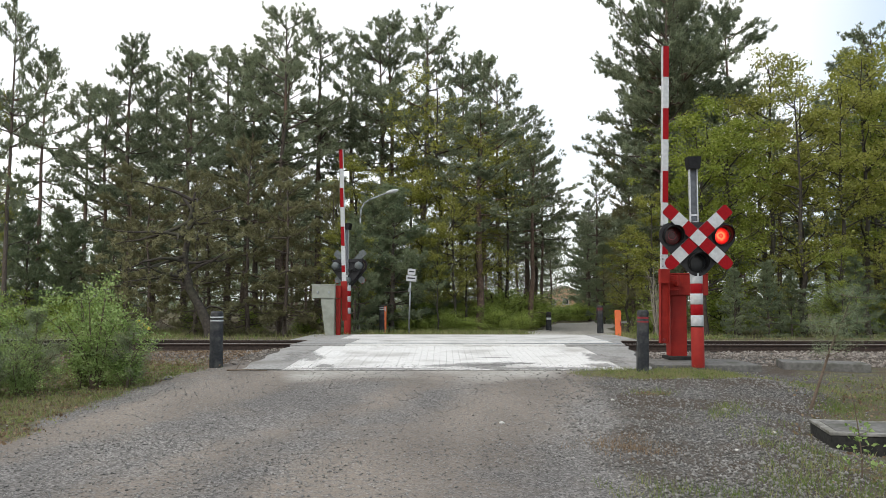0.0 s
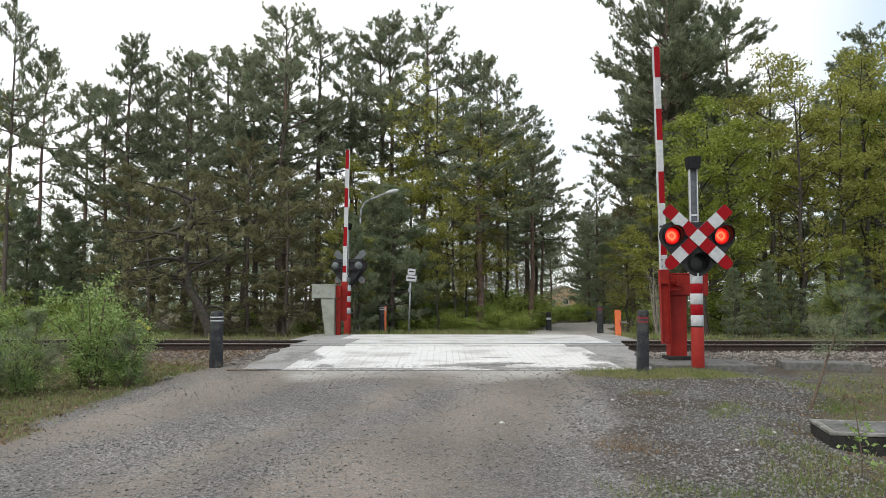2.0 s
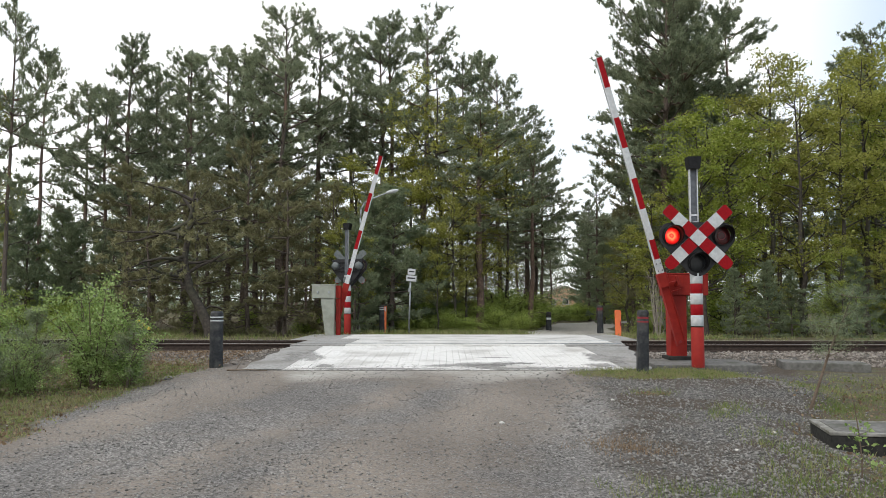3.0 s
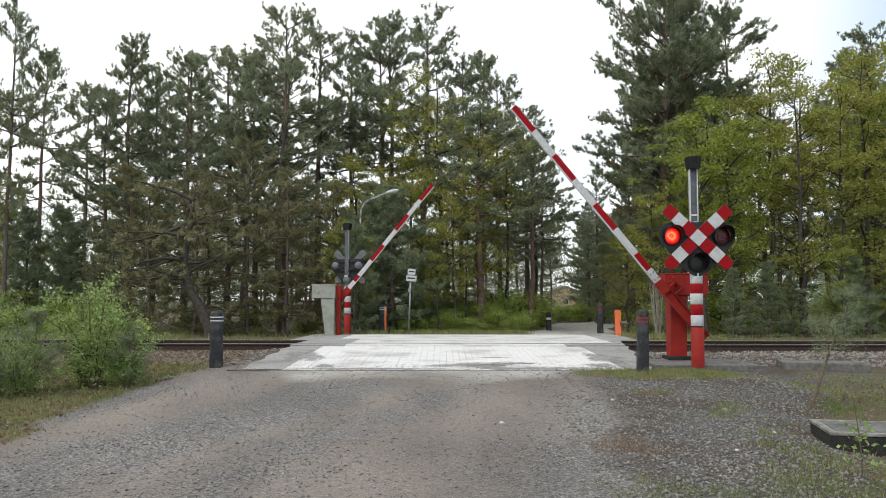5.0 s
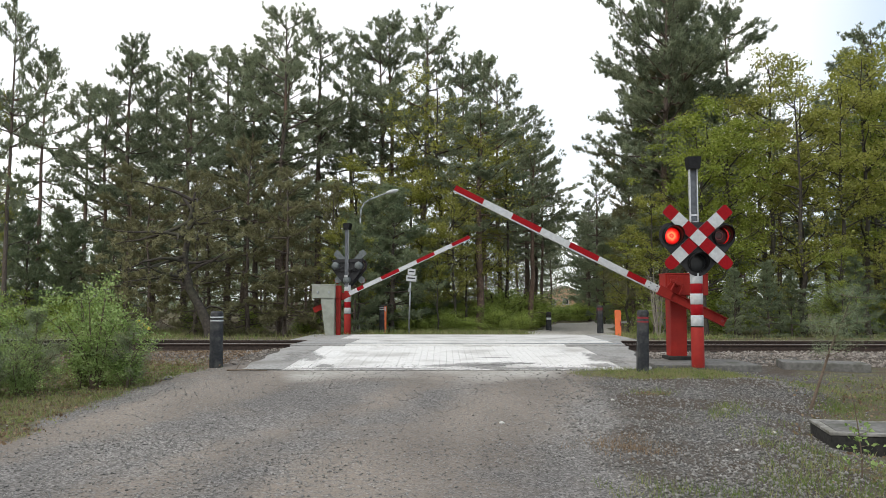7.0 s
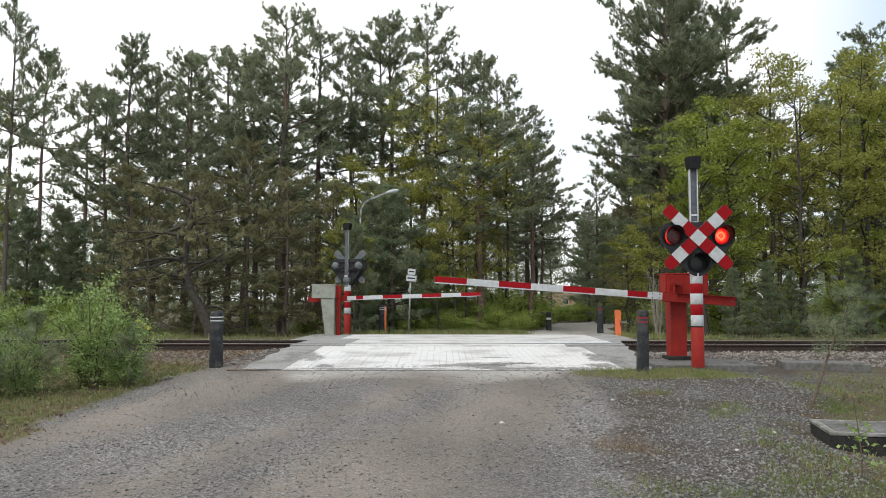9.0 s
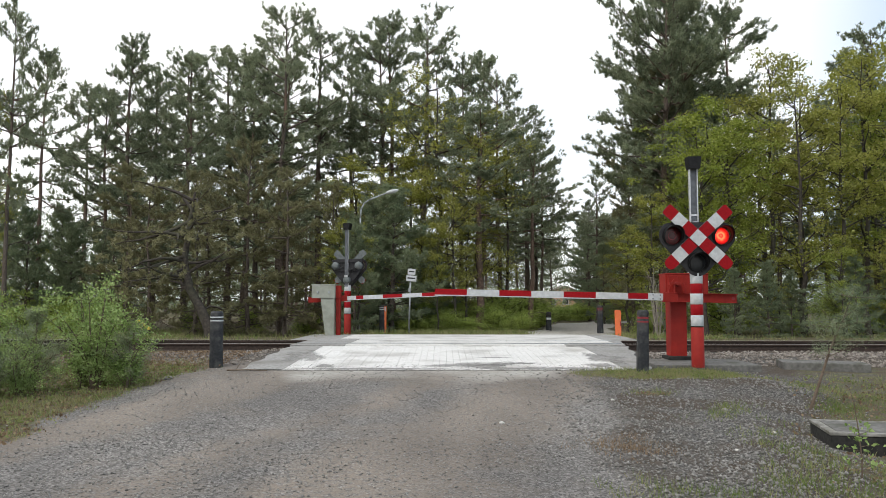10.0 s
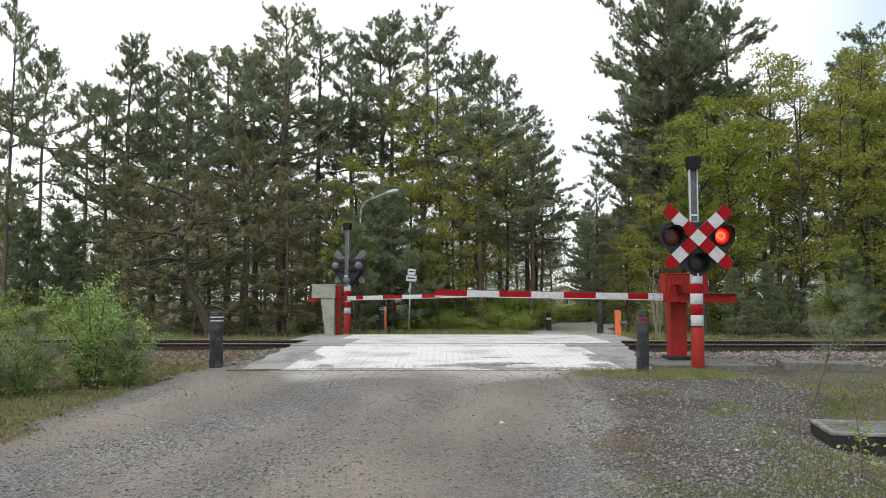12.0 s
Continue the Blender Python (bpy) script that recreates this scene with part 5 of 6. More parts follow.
for which, x, y, rise, turn, wide in LEAFY_ROWS:
    sc = top_scale(rise, y, 9)
    if which not in first:
        put_first(LEAFY[which], x, y, sc, turn, wide)
        first.add(which)
    else:
        place(LEAFY[which], x, y, sc, turn, 0, wide)

# undergrowth along the wood's edge
BUSH = make_broadleaf(41, 1.6, 0.7, M_UNDER, "low leafy undergrowth bush at the forest edge", leaf=0.065, sprays=2, per=22, first=0.05, stems=5, name="bush", group="undergrowth bushes", gather=0.3)
put_first(BUSH, 3.2, 33.5, 0.9, 0, 1.3)
rng_bush = random.Random(8)
for x, y, sc in ((-0.6, 27.4, 0.35), (0.2, 27.9, 0.5), (0.9, 27.7, 0.3), (1.8, 28.6, 0.6), (2.5, 28.3, 0.38), (3.1, 29.6, 0.55), (-1.3, 27.2, 0.3), (-14.5, 29.5, 1.0), (-16.0, 30.5, 1.2), (-12.6, 29, 0.8), (0.4, 30.4, 0.9), (1.5, 30.0, 0.8), (2.3, 31.0, 0.9), (3.2, 32.6, 0.9), (-0.7, 30.0, 0.8), (3.9, 34.6, 0.8), (-1.8, 28.6, 0.6), (1.9, 33.2, 0.8), (0.3, 33.0, 0.7), (4.6, 36.5, 0.7), (2.6, 36, 1.0), (-1.0, 31.0, 0.7), (-3.2, 28.5, 0.6), (9.9, 47, 0.7), (11.8, 48, 0.9), (8.4, 47, 0.6), (13.6, 49, 1.2), (7.0, 46.5, 0.6), (10.8, 50, 0.8), (8.8, 50, 0.6), (7.0, 50, 0.6), (12.6, 52, 1.2), (7.7, 48.5, 0.6), (9.2, 48.5, 0.65),
                 (9.0, 31, 0.9), (8.0, 30, 0.7), (10.6, 29, 0.9), (12.6, 28, 0.8), (14.4, 28, 0.9), (16.2, 29, 0.9), (-9.8, 30, 0.6), (-13.2, 27, 0.6), (-15.2, 25, 0.9), (-13.8, 25.2, 0.6), (-5.4, 30, 0.6), (-7.8, 31, 0.7)):
    place(BUSH, x, y, sc * rng_bush.uniform(0.85, 1.15), rng_bush.uniform(0, 360), 0, rng_bush.uniform(1.1, 1.6))

def make_crooked_tree():
    """An old dark tree with a thick leaning stem and long low limbs, a few brown tufts on them."""
    rng = np.random.default_rng(47)
    st = Sticks()
    stem = np.array([(0, 0, -0.3), (-0.05, 0, 0.3), (-0.35, 0.05, 0.95), (-0.75, 0.1, 1.6), (-0.95, 0.15, 2.5), (-0.85, 0.2, 3.6), (-0.7, 0.3, 4.8)])
    st.tube(stem, [0.22, 0.18, 0.15, 0.135, 0.11, 0.08, 0.04], 9)
    tips, aims = [], []
    for k in range(26):
        z = rng.uniform(0.7, 4.6)
        p = np.array([np.interp(z, stem[:, 2], stem[:, j]) for j in range(3)])
        az = rng.uniform(0, 2 * math.pi)
        ln = rng.uniform(0.9, 2.6)
        d = unit(np.array([math.cos(az), math.sin(az) * 0.7, rng.uniform(-0.25, 0.45)]))
        t = np.linspace(0, 1, 6)
        limb = p + d * ln * t[:, None] + np.cumsum(rng.normal(0, 0.07, (6, 3)), 0)
        limb[0] = p
        st.tube(limb, (0.02 + 0.018 * ln) * (1 - t) + 0.006, 5)
        for _ in range(7):
            u = rng.uniform(0.3, 1.0)
            a = np.array([np.interp(u, t, limb[:, j]) for j in range(3)])
            e = a + rng.normal(0, 0.32, 3) + np.array([0, 0, -0.05])
            st.tube([a, e], [0.010, 0.004], 3)
            if rng.random() < 0.55:
                for _ in range(4):
                    tips.append(e + rng.normal(0, 0.12, 3))
                    aims.append(e - a + rng.normal(0, 0.2, 3) + np.array([0, 0, 0.2]))
    v, f = brushes(rng, tips, aims, 22, 0.15, 0.013, 0.16)
    ob = plant("crooked_tree", st, [(v, f, M_PINEBROWN)], "old crooked dark tree with low spreading dead limbs", "tree", "", M_DARKBARK)
    put_first(ob, -7.5, 24.9, 1.0, 0)


make_crooked_tree()


def make_bare_shrub(seed, h, x, y):
    """A leafless shrub of pale thin shoots."""
    rng = np.random.default_rng(seed)
    st = Sticks()
    tips = []
    for k in range(14):
        az = rng.uniform(0, 2 * math.pi)
        out = rng.uniform(0.2, 0.8)
        t = np.linspace(0, 1, 5)
        p = np.stack([math.cos(az) * out * t, math.sin(az) * out * t, h * rng.uniform(0.6, 1.0) * t - 0.1], -1) + np.cumsum(rng.normal(0, 0.03, (5, 3)), 0)
        st.tube(p, np.linspace(0.016, 0.004, 5), 4)
        for j in (1, 2, 3, 4):
            q = p[j] + rng.normal(0, 0.2, 3) + np.array([0, 0, 0.2])
            st.tube([p[j], q], [0.008, 0.003], 3)
            tips.append(q)
    v, f = leaves(rng, tips, 3, 0.1, 0.05)
    ob = plant("bare_shrub", st, [(v, f, M_UNDER)], "nearly leafless shrub of pale thin shoots", "shrub", "", M_PALETWIG)
    put_first(ob, x, y, 1.0, 0)


make_bare_shrub(44, 2.2, 7.05, 25.2)

# the shrub and saplings by the lane
def make_shrub(seed, h, r, label, stems=11):
    """A shrub of arching shoots that carry leaves from the ground up."""
    rng = np.random.default_rng(seed)
    st = Sticks()
    cs = []
    for k in range(stems):
        az = rng.uniform(0, 2 * math.pi)
        out = r * rng.uniform(0.15, 1.1)
        top = h * rng.uniform(0.55, 1.05) * (1.1 - 0.35 * out / r)
        foot = rng.normal(0, 0.06, 2)
        t = np.linspace(0, 1, 7)
        p = np.stack([foot[0] + math.cos(az) * out * t ** 1.7, foot[1] + math.sin(az) * out * t ** 1.7, top * t ** 0.85 - 0.05], -1)
        p += np.cumsum(rng.normal(0, 0.012, p.shape), 0)
        st.tube(p, np.linspace(0.013, 0.003, 7), 5)
        for _ in range(15):
            u = rng.uniform(0.12, 1.0)
            q = np.array([np.interp(u, t, p[:, j]) for j in range(3)])
            e = q + unit(rng.normal(size=3) + np.array([0, 0, 0.5])) * rng.uniform(0.08, 0.32) * h * 0.55
            st.tube([q, e], [0.005, 0.002], 3)
            cs += [q + (e - q) * w for w in (0.45, 0.75, 1.0)]
    v, f = leaves(rng, cs, 11, 0.12, 0.043, 0.8)
    return plant("shrub", st, [(v, f, M_SHRUB)], label, "shrub", "shrubs by the lane", M_TWIG)


SHRUB = make_shrub(51, 1.75, 0.75, "bright green leafy shrub growing beside the track")
put_first(SHRUB, -5.05, 11.3, 1.0, 0, 1.0)
place(SHRUB, -6.3, 10.9, 0.55, 140, 0, 1.2)
place(SHRUB, -7.2, 12.2, 0.8, 250, 0, 1.2)
place(SHRUB, -6.7, 10.3, 0.6, 20, 0, 1.3)
place(SHRUB, -5.75, 10.5, 0.5, 300, 0, 1.3)
place(SHRUB, -4.6, 11.3, 0.7, 80, 0, 1.2)
place(SHRUB, -5.45, 11.7, 0.8, 200, 0, 1.1)


def make_sapling(seed, h, x, y, label, dense):
    rng = np.random.default_rng(seed)
    st = Sticks()
    st.tube([(0, 0, -0.1), (0.01, 0, h * 0.5), (0.03, 0.02, h)], [0.02, 0.014, 0.005], 6)
    cs = []
    for k in range(dense):
        t = rng.uniform(0.1, 1)
        az = rng.uniform(0, 2 * math.pi)
        ln = 0.5 * h * (1.05 - t) * rng.uniform(0.5, 1.1) + 0.05
        d = np.array([math.cos(az), math.sin(az), rng.uniform(0.3, 0.9)])
        p0 = np.array([0.03 * t, 0, h * t])
        st.tube([p0, p0 + d * ln], [0.007, 0.003], 3)
        cs += [p0 + d * ln * s for s in np.linspace(0.3, 1.05, 7)]
    v, f = needles(rng, cs, 16, 0.06, 0.085, 0.0035, 0.25)
    ob = plant("pine_sapling", st, [(v, f, M_BLUEPINE)], label, "sapling", "pine saplings on the verge", M_TWIG)
    put_first(ob, x, y, 1.0, seed * 40)


make_sapling(61, 1.15, -5.75, 10.9, "dark bluish green pine sapling on the verge", 46)
make_sapling(62, 0.95, -4.55, 11.3, "dark bluish green pine sapling beside the shrub", 30)
make_sapling(63, 1.0, -6.5, 10.6, "dark bluish green pine sapling on the verge", 44)
make_sapling(64, 0.9, -6.05, 10.1, "dark bluish green pine sapling on the verge", 40)


def make_bare_sapling():
    """A leaning thin stem with a haze of soft needles round its upper half."""
    rng = np.random.default_rng(71)
    st = Sticks()
    stem = np.array([(0, 0, -0.1), (0.02, 0.0, 0.05), (0.12, 0, 0.32), (0.22, 0, 0.6), (0.30, 0, 0.82), (0.46, 0, 1.15), (0.58, 0, 1.45)])
    st.tube(stem, [0.026, 0.023, 0.019, 0.016, 0.012, 0.007, 0.003], 7)
    cs = []
    for k in range(26):
        t = rng.uniform(0.42, 1.0)
        p = np.array([np.interp(t * 1.55, stem[:, 2], stem[:, j]) for j in range(3)])
        az = rng.uniform(0, 2 * math.pi)
        d = unit(np.array([math.cos(az), math.sin(az) * 0.7, rng.uniform(-0.05, 0.8)]))
        ln = rng.uniform(0.25, 0.75) * (1.2 - 0.7 * t)
        st.tube([p, p + d * ln], [0.005, 0.002], 3)
        cs += [p + d * ln * w for w in np.linspace(0.25, 1.05, 7)]
    v, f = needles(rng, cs, 12, 0.09, 0.11, 0.0026, 0.3)
    ob = plant("pine_sapling", st, [(v, f, M_BLUEPINE)], "thin leaning sapling with sparse soft green needles", "sapling", "pine saplings on the verge", M_TWIG)
    put_first(ob, 4.44, 9.4, 0.95, 0)


make_bare_sapling()


def make_seedling():
    """A leafy seedling in front of the cable chamber."""
    rng = np.random.default_rng(81)
    st = Sticks()
    st.tube([(0, 0, -0.05), (0.01, 0, 0.2), (-0.01, 0, 0.42), (-0.04, 0, 0.66), (-0.08, 0, 0.8)], [0.007, 0.006, 0.005, 0.003, 0.002], 5)
    cs = []
    for k in range(11):
        z = 0.13 + 0.035 * k
        az = k * 2.4
        ln = 0.15 if k < 7 else 0.08
        d = np.array([math.cos(az), math.sin(az) * 0.5, 0.25])
        st.tube([(0, 0, z), (0, 0, z) + d * ln], [0.003, 0.0015], 3)
        cs += [np.array((0, 0, z)) + d * ln * s for s in (0.6, 1.0)]
    v, f = leaves(rng, cs, 4, 0.06, 0.044, 0.5)
    ob = plant("seedling", st, [(v, f, M_SHRUB)], "small leafy birch seedling before the cable chamber", "seedling", "", M_TWIG)
    put_first(ob, 3.19, 5.95, 0.92, 0)


make_seedling()


# ---- grass, stones and litter ----
def blades(rng, xs, ys, n, length, width, name, material, label, category, spread=0.05):
    x = np.repeat(xs, n) + rng.normal(0, spread, len(xs) * n)
    y = np.repeat(ys, n) + rng.normal(0, spread, len(xs) * n)
    p = np.stack([x, y, height(x, y) - 0.01], -1)
    d = unit(np.stack([rng.normal(0, 0.45, len(x)), rng.normal(0, 0.45, len(x)), np.ones(len(x))], -1))
    s = unit(np.cross(d, rng.normal(size=d.shape)))
    ln = length * rng.uniform(0.35, 1.25, (len(x), 1))
    v = np.stack([p - s * width, p + s * width, p + d * ln], 1).reshape(-1, 3)
    tagged(new(name, raw_mesh(name, v, np.arange(len(v)).reshape(-1, 3), material)), label, category, kind="stuff")


rng_g = np.random.default_rng(91)
gx = np.concatenate([rng_g.uniform(-9, -3.9, 26000), rng_g.uniform(1.8, 8, 7000), rng_g.uniform(2, 5.4, 2500)])
gy = np.concatenate([rng_g.uniform(5, 14.9, 26000), rng_g.uniform(4.6, 12.6, 7000), rng_g.uniform(11.4, 12.7, 2500)])
keep = rng_g.random(len(gx)) < grass_weight(gx, gy) * (0.25 + 0.75 * (wave(gx, gy, 2.1, 7) > -0.1)) * np.where(gx < 0, 0.42, 0.7)
blades(rng_g, gx[keep], gy[keep], 6, 0.085, 0.0032, "verge_grass", M_GRASS, "short patchy green and straw grass on the verges", "grass")
gx, gy = rng_g.uniform(-18, 18, 16000), rng_g.uniform(20.6, 34, 16000)
keep = (rng_g.random(len(gx)) < grass_weight(gx, gy)) & (np.abs(gy - track_y(gx)) > 2.4)
keep &= (rng_g.random(len(gx)) < 0.14 + 0.6 * (gx < -8) + 0.8 * ((gx > -2.5) & (gx < 8.5) & (gy < 29) & (gy > 22.6)))
blades(rng_g, gx[keep], gy[keep], 4, 0.2, 0.009, "forest_edge_grass", M_GRASS, "tall pale grass along the forest edge", "grass", 0.1)
spots = np.array([(2.9, 4.9), (3.3, 5.0), (2.6, 5.0), (3.5, 5.9), (3.7, 6.3), (3.2, 6.8), (2.2, 4.9), (2.35, 5.2), (2.6, 5.6), (3.0, 5.3), (2.75, 5.9), (3.3, 5.6), (4.9, 10.7), (5.6, 11.3), (5.2, 9.7), (5.9, 10.3), (4.7, 9.4), (3.9, 12.0), (4.4, 12.1), (3.5, 11.9), (2.75, 10.1), (-4.4, 12.6), (-5.6, 9.5), (-6.2, 9.8), (-5.1, 10.3), (-4.6, 10.6), (3.31, 8.98), (3.5, 9.2), (3.05, 8.6), (3.16, 7.7), (3.02, 7.1), (3.0, 6.6), (2.83, 6.1), (3.14, 6.3), (2.57, 5.75), (1.75, 5.55), (2.09, 5.55), (1.4, 5.65), (5.0, 9.8), (5.1, 10.4), (4.8, 9.6)])
gx, gy = np.repeat(spots[:, 0], 22) + rng_g.normal(0, 0.16, 22 * len(spots)), np.repeat(spots[:, 1], 22) + rng_g.normal(0, 0.12, 22 * len(spots))
blades(rng_g, gx, gy, 7, 0.10, 0.003, "verge_weeds", M_GRASS, "taller green grass tufts and weeds on the verges", "weeds", 0.04)
gx, gy = rng_g.normal(1.64, 0.16, 55), rng_g.normal(7.05, 0.2, 55)
blades(rng_g, gx, gy, 14, 0.085, 0.003, "dead_weeds", M_STRAW, "flattened reddish brown dead weeds on the gravel", "dead weeds", 0.06)


def pebbles(name, rng, x, y, size, material, label, category, sink=0.25, lift=None):
    """Loose stones, eight uneven faces each."""
    base = np.array([(1, 0, 0), (-1, 0, 0), (0, 1, 0), (0, -1, 0), (0, 0, 1), (0, 0, -1)], float)
    tri = np.array([(0, 2, 4), (2, 1, 4), (1, 3, 4), (3, 0, 4), (2, 0, 5), (1, 2, 5), (3, 1, 5), (0, 3, 5)])
    n = len(x)
    v = base[None] * rng.uniform(0.55, 1.2, (n, 6, 1)) * size[:, None, None] * rng.uniform(0.6, 1.15, (n, 1, 3))
    v += rng.normal(0, 0.16, (n, 6, 3)) * size[:, None, None]
    a = rng.uniform(0, 2 * math.pi, n)
    ca, sa = np.cos(a)[:, None], np.sin(a)[:, None]
    vx, vy = v[..., 0] * ca - v[..., 1] * sa, v[..., 0] * sa + v[..., 1] * ca
    z = height(x, y) if lift is None else lift
    v = np.stack([vx + x[:, None], vy + y[:, None], v[..., 2] * 0.75 + (z + size * sink)[:, None]], -1)
    f = (tri[None] + (np.arange(n) * 6)[:, None, None]).reshape(-1, 3)
    tagged(new(name, raw_mesh(name, v.reshape(-1, 3), f, material)), label, category, kind="stuff")


rng_s = np.random.default_rng(97)
sx = np.concatenate([rng_s.uniform(-4.6, 5.2, 40000), rng_s.uniform(-3.2, 3.2, 14000), rng_s.uniform(1.2, 4.9, 7000), rng_s.uniform(-5.0, -2.6, 4000)])
sy = np.concatenate([4.2 + 8.6 * rng_s.random(40000) ** 1.15, rng_s.uniform(4.2, 7.5, 14000), rng_s.uniform(4.6, 11.6, 7000), rng_s.uniform(5.0, 13.5, 4000)])
dens = 0.24 + 0.8 * stony_weight(sx, sy) * (0.35 + 0.65 * (wave(sx, sy, 2.6, 11) > -0.1)) + 0.25 * (sx > 1.8)
keep = (rng_s.random(len(sx)) < dens) & (rng_s.random(len(sx)) > 0.8 * grass_weight(sx, sy))
sx, sy = sx[keep], sy[keep]
pebbles("loose_gravel", rng_s, sx, sy, 0.004 + (0.015 + 0.007 * (sx > 1.3)) * rng_s.random(len(sx)) ** np.where(sx > 1.3, 1.8, 2.8), M_STONE, "loose grey gravel strewn over the lane", "gravel")
bx = rng_s.uniform(-15, 15, 15000)
by = track_y(bx) + np.where(rng_s.random(15000) < 0.75, rng_s.uniform(-4.2, -0.8, 15000), rng_s.uniform(-0.6, 2.4, 15000))
keep = (bx < deck_left(by) - 0.25) | (bx > deck_right(by) + 0.25)
bx, by = bx[keep], by[keep]
pebbles("track_ballast", rng_s, bx, by, rng_s.uniform(0.024, 0.06, len(bx)), M_BALLAST, "coarse brown and pale stone ballast along the rails", "ballast", 0.1)


dx, dy = rng_s.uniform(-3.2, 3.3, 4200), 12.42 + 0.9 * rng_s.random(4200) ** 3
pebbles("crossing_grit", rng_s, dx, dy, 0.004 + 0.010 * rng_s.random(4200) ** 2, M_STONE, "grit carried onto the first rows of pavers", "gravel", 0.2, np.interp(dy, PROFILE_Y, PROFILE_Z))


def make_litter():
    """Brown fallen leaves on the verges."""
    rng = np.random.default_rng(103)
    x = np.concatenate([rng.uniform(-8, -3.9, 11000), rng.uniform(2.3, 6.5, 5200), rng.uniform(-11, -3.9, 9000)])
    y = np.concatenate([rng.uniform(5, 14, 11000), rng.uniform(4.6, 12, 5200), rng.uniform(13.4, 16.9, 9000)])
    ok = rng.random(len(x)) < np.where(y > 13.6, 0.62, grass_weight(x, y) * 0.7)
    c = np.stack([x, y, height(x, y) + np.where(y > 13.6, 0.045, 0.012)], -1)[ok]
    v, f = leaves(rng, c, 1, 0.02, 0.045, 0.1)
    tagged(new("leaf_litter", raw_mesh("leaf_litter", v, f, M_STRAW)), "brown fallen leaves scattered over the verges", "leaf litter", kind="stuff")


make_litter()


def make_weeds():
    """Low broad-leaved weeds in the verges."""
    rng = np.random.default_rng(109)
    x = np.concatenate([rng.uniform(-8.5, -3.9, 1500), rng.uniform(3.2, 6.8, 350), rng.uniform(-8.5, -4.2, 500)])
    y = np.concatenate([rng.uniform(5.5, 14, 1500), rng.uniform(8.5, 12.4, 350), rng.uniform(11, 13.8, 500)])
    ok = rng.random(len(x)) < grass_weight(x, y) * (0.15 + 0.85 * (wave(x, y, 1.9, 14) > 0.05))
    c = np.stack([x, y, height(x, y) + rng.uniform(0.015, 0.09, len(x))], -1)[ok]
    v, f = leaves(rng, c, 7, 0.13, 0.036, 0.3)
    tagged(new("broadleaf_weeds", raw_mesh("broadleaf_weeds", v, f, M_WEED)), "low broad-leaved green weeds scattered over the verges", "weeds", kind="stuff")


make_weeds()


def make_twig():
    st = Sticks()
    st.tube([(-3.45, 12.35, gz(-3.45, 12.35) + 0.015), (-3.1, 12.3, gz(-3.1, 12.3) + 0.03), (-2.8, 12.32, gz(-2.8, 12.32) + 0.015)], [0.012, 0.01, 0.006], 5)
    st.tube([(-3.3, 12.33, gz(-3.3, 12.33) + 0.02), (-3.2, 12.5, gz(-3.2, 12.5) + 0.25)], [0.006, 0.003], 4)
    tagged(new("fallen_twig", st.mesh("fallen_twig", M_TWIG)), "dry brown twig lying at the crossing's edge", "twig")


make_twig()


def make_stones():
    """Single larger stones on the lane."""
    rng = random.Random(17)
    for x, y, r, pale in ((0.27, 5.06, 0.022, True), (0.62, 8.15, 0.03, True), (3.3, 7.75, 0.022, True), (3.25, 8.95, 0.045, False), (-1.9, 7.2, 0.022, False), (-0.9, 6.2, 0.02, False), (1.1, 6.6, 0.018, False), (-2.6, 6.1, 0.02, False), (2.6, 6.9, 0.02, True), (-4.25, 12.0, 0.06, False), (2.1, 9.6, 0.025, True), (-4.9, 8.3, 0.05, True)):
        bm = bmesh.new()
        bmesh.ops.create_icosphere(bm, subdivisions=2, radius=r)
        for v in bm.verts:
            v.co *= 1 + 0.35 * noise.noise(v.co / r * 0.9 + Vector((x, y, 0)))
            v.co.z *= 0.65
        ob = new("stone", mesh_of("stone", bm, M_PALESTONE if pale else M_STONE))
        ob.matrix_world = pose(x, y, gz(x, y) + 0.3 * r, 0, 0, rng.uniform(0, 360))
        tagged(ob, "pale angular stone lying on the gravel" if pale else "grey stone lying on the gravel", "stone", "single stones on the lane")


make_stones()


def far_wood():
    """The distant forest behind everything, one deep uneven mass."""
    rng = np.random.default_rng(101)
    n = 2300
    ang = rng.uniform(-0.75, 0.75, n)
    r = rng.uniform(75, 150, n)
    x, y = r * np.sin(ang), r * np.cos(ang)
    gap = (x > 0.15 * y) & (x < 0.19 * y) & (rng.random(n) < 0.9) | ((x < -0.49 * y) & (rng.random(n) < 0.2))
    top = r * np.where(x < -0.47 * y, 0.75, 1.0) * (0.10 + 0.03 * np.sin(ang * 23) + 0.02 * np.sin(ang * 61 + 1))
    c = np.stack([x, y, rng.uniform(-0.1, 1, n) * top], -1)[~gap]
    v, f = needles(rng, c, 150, 2.8, 0.34, 0.06)
    tagged(new("far_wood", raw_mesh("far_wood", v, f, M_PINE)), "distant dark green pine forest", "forest", kind="stuff")


far_wood()


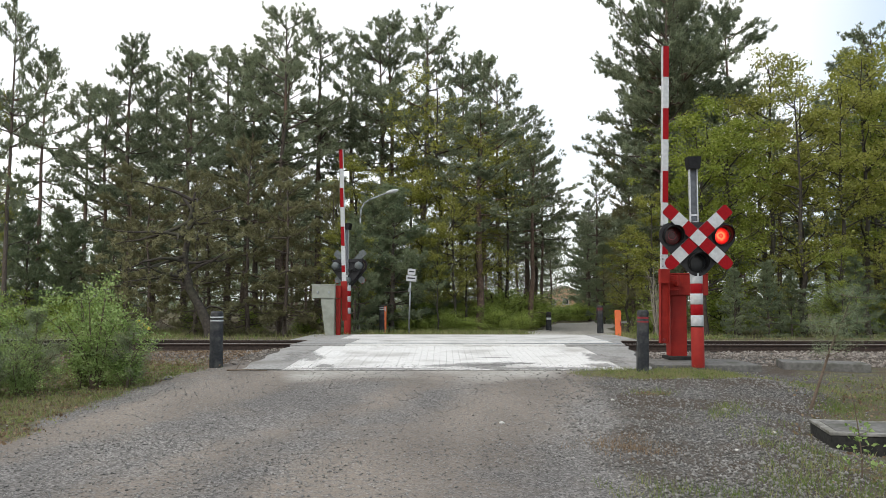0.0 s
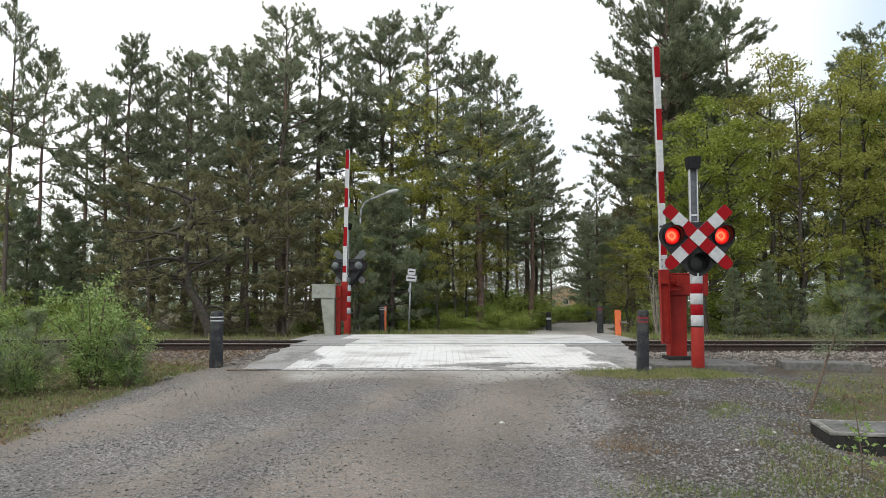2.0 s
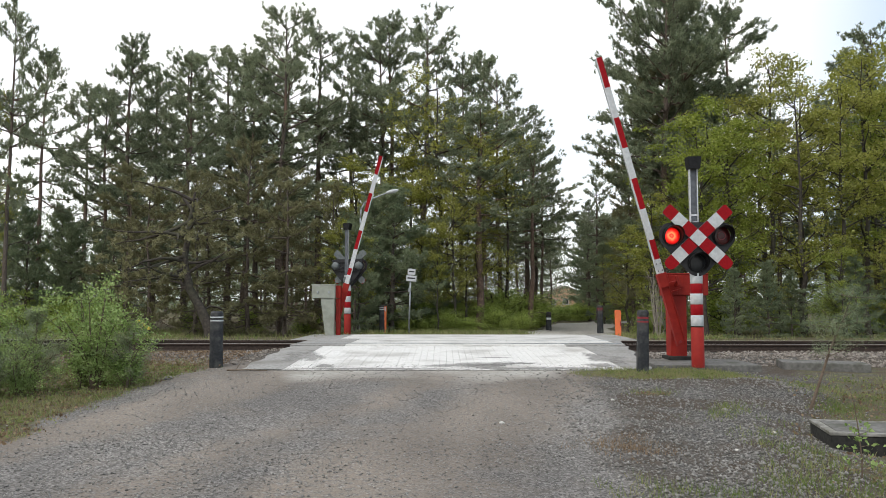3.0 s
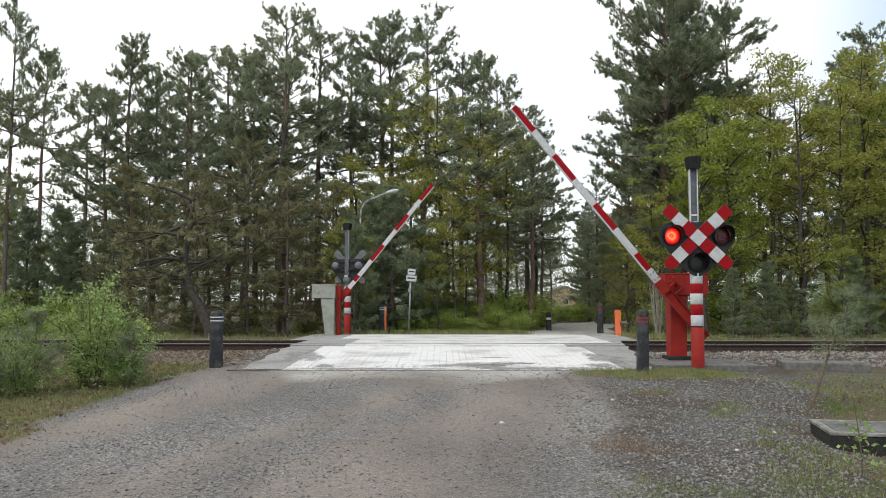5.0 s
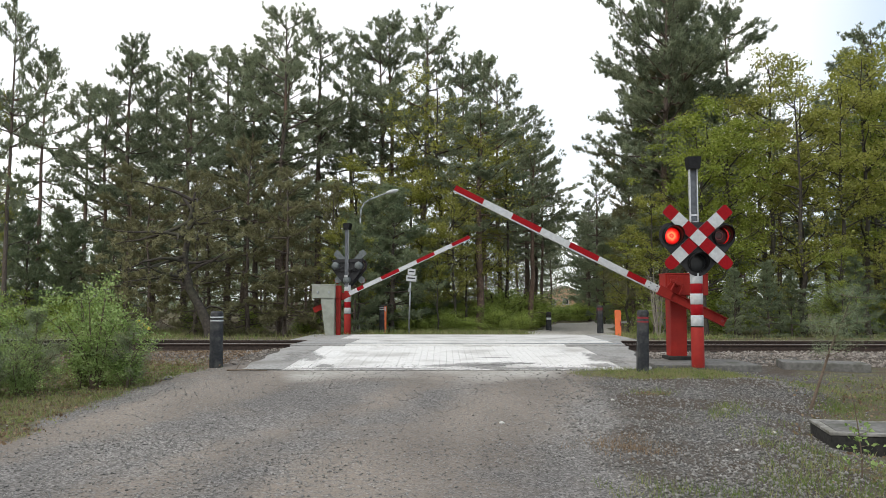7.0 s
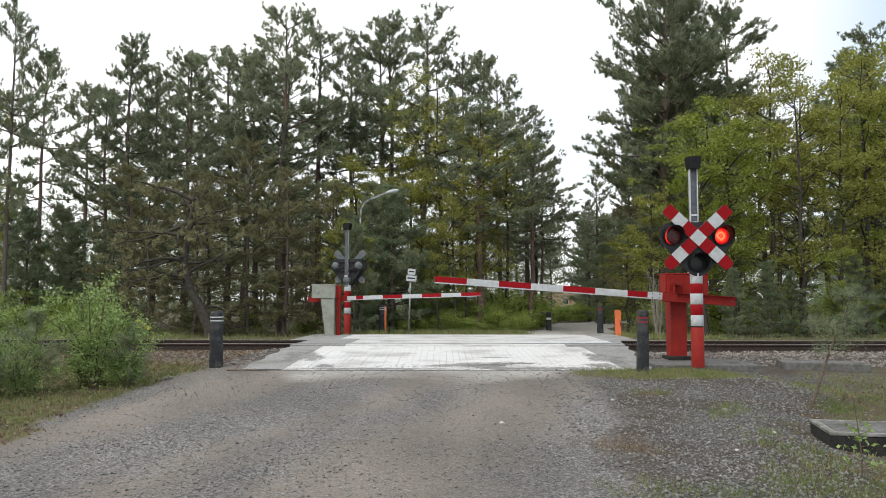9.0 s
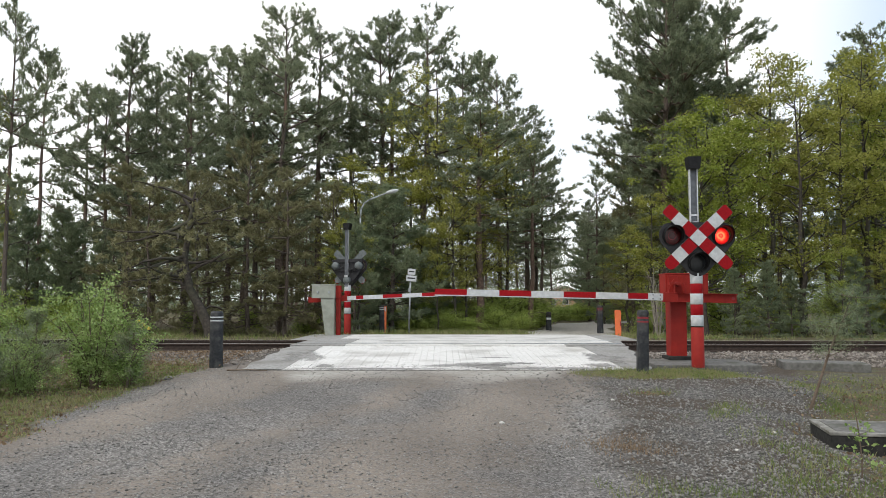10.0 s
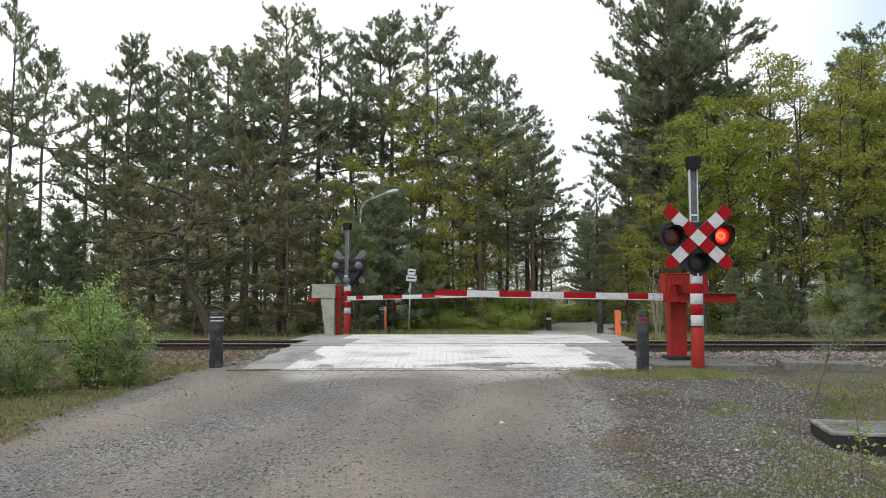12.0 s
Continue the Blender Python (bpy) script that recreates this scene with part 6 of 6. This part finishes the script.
# ---- pavers of the crossing, piece by piece ----
def make_pavers():
    root = tagged(new("crossing_pavement"), "pale worn concrete pavers leading up to the rails", "pavement", kind="structure")
    root.empty_display_size = 0.1
    bm = bmesh.new()
    box(bm, -PAVER_WIDE / 2 + 0.0012, PAVER_WIDE / 2 - 0.0012, -PAVER_LONG / 2 + 0.002, PAVER_LONG / 2 - 0.002, -0.1, 0.0, 0.003)
    me = mesh_of("paver", bm, M_PAVER)
    # grey aprons on both sides of the paver strips
    for inner, outer in ((-2.59, deck_left), (2.955, deck_right)):
        bm = bmesh.new()
        rows = []
        for k in range(13):
            y = 12.55 + k * 0.345
            z = float(np.interp(y, PROFILE_Y, PROFILE_Z)) + 0.003
            edge = outer(y) + 0.05 * math.sin(y * 5.0)
            if k == 0:
                edge = inner + (edge - inner) * 0.95
            rows.append([bm.verts.new((px, y, pz)) for px, pz in ((inner, z), ((inner + edge) / 2, z + 0.004), (edge, z - 0.004), (edge, z - 0.1))])
        for p0, p1 in zip(rows, rows[1:]):
            for j in range(3):
                bm.faces.new((p0[j], p0[j + 1], p1[j + 1], p1[j]))
        part("apron", bm, M_APRON, root, "grey worn concrete apron")
    for m in paver_rows():
        ob = new("paver", me)
        ob.parent = root
        ob.matrix_local = m


make_pavers()


def make_grit_patches():
    """Thin tongues of grey grit washed over the pavers, with ragged edges."""
    rng = random.Random(23)
    for cx, cy, rx, ry, turn in ((-1.98, 13.0, 0.26, 0.36, 20), (0.72, 12.95, 0.46, 0.5, 35), (1.35, 13.35, 0.42, 0.17, -8), (-2.6, 14.6, 0.5, 1.4, 6), (2.7, 13.1, 0.4, 0.55, -10), (1.0, 14.3, 0.5, 0.10, 5), (-1.2, 12.6, 1.6, 0.22, 0), (1.6, 12.62, 1.5, 0.3, 2), (2.95, 14.3, 0.5, 1.4, 4), (0.6, 13.2, 1.3, 0.45, 12)):
        bm = bmesh.new()
        seed = Vector((cx * 3.1, cy, 0))
        ring = []
        ca, sa = math.cos(radians(turn)), math.sin(radians(turn))
        for k in range(72):
            a = 2 * math.pi * k / 72
            r = 0.8 + 0.45 * noise.noise(Vector((math.cos(a), math.sin(a), 0)) * 1.6 + seed) + 0.22 * noise.noise(Vector((math.cos(a), math.sin(a), 0)) * 7 + seed)
            px, py = rx * r * math.cos(a), ry * r * math.sin(a)
            x, y = cx + px * ca - py * sa, cy + px * sa + py * ca
            ring.append((x, max(12.5, y)))
        loops = []
        for q in (0.12, 0.45, 0.75, 1.0):
            pts = [(cx + (x - cx) * q, cy + (y - cy) * q) for x, y in ring]
            loops.append([bm.verts.new((x, y, float(np.interp(y, PROFILE_Y, PROFILE_Z)) + 0.0075)) for x, y in pts])
        bm.faces.new(loops[0])
        for lo, hi in zip(loops, loops[1:]):
            for k in range(72):
                bm.faces.new((lo[k], lo[(k + 1) % 72], hi[(k + 1) % 72], hi[k]))
        cover = [c for c in (0.62, 0.5, 0.33, 0.0) for _ in range(72)]
        me = mesh_of("grit_patch", bm, M_GRIT)
        me.attributes.new("cover", "FLOAT", "POINT").data.foreach_set("value", cover)
        ob = new("grit_patch", me)
        tagged(ob, "thin ragged patch of grey grit on the pavers", "grit", "grit patches on the crossing", kind="stuff")


make_grit_patches()


# ---- what moves ----
def motions():
    near = [(0, 88.63), (1.75, 88.63), (2.0, 90.94), (2.5, 98.87), (3.0, 105.1), (5.0, 129.13), (5.5, 135.5), (6.0, 141.5), (6.5, 147.4), (7.0, 153.4), (8.8, 174.1), (9.0, 175.8), (9.1, 176.7), (9.2, 177.8), (9.3, 178.6), (9.4, 179.2), (9.6, 179.45), (9.8, 179.15), (10.0, 178.75), (10.3, 178.4), (10.5, 178.45), (10.8, 178.87), (11.2, 179.0), (12, 179.0)]
    far = [(0, 91.73), (1.75, 91.73), (2.0, 88.98), (2.5, 81.05), (3.0, 75.23), (5.0, 51.15), (5.5, 44.5), (6.0, 38.0), (6.5, 31.6), (7.0, 25.2), (8.8, 3.55), (8.9, 2.8), (9.0, 1.79), (9.1, 1.1), (9.2, 0.6), (9.3, 0.7), (9.5, 1.4), (9.8, 2.2), (10.1, 2.55), (10.4, 2.25), (10.8, 1.55), (11.2, 1.45), (12, 1.45)]
    walk(NEAR_BOOM, [(t, pose(0, 0, 0, 0, -a, 0)) for t, a in near])
    walk(FAR_BOOM, [(t, pose(0, 0, 0, 0, a - 180, 0)) for t, a in far])
    # the added disc slides from lens to lens, standing in for lamps switching off
    rows, side = [], -1
    rows.append((0, pose(-0.408, -0.065, 2.16)))
    k = 0
    while True:
        t = 0.13 + 0.925 * (k // 2) + (0.48 if k % 2 else 0.0)
        if t + 0.115 >= 12:
            break
        rows.append((t - 0.11, pose(0.408 * side, -0.065, 2.16)))
        side = -side
        rows.append((t + 0.11, pose(0.408 * side, -0.065, 2.16)))
        k += 1
    rows.append((12, pose(0.408 * side, -0.065, 2.16)))
    walk(BLINK_COVER, rows)


motions()
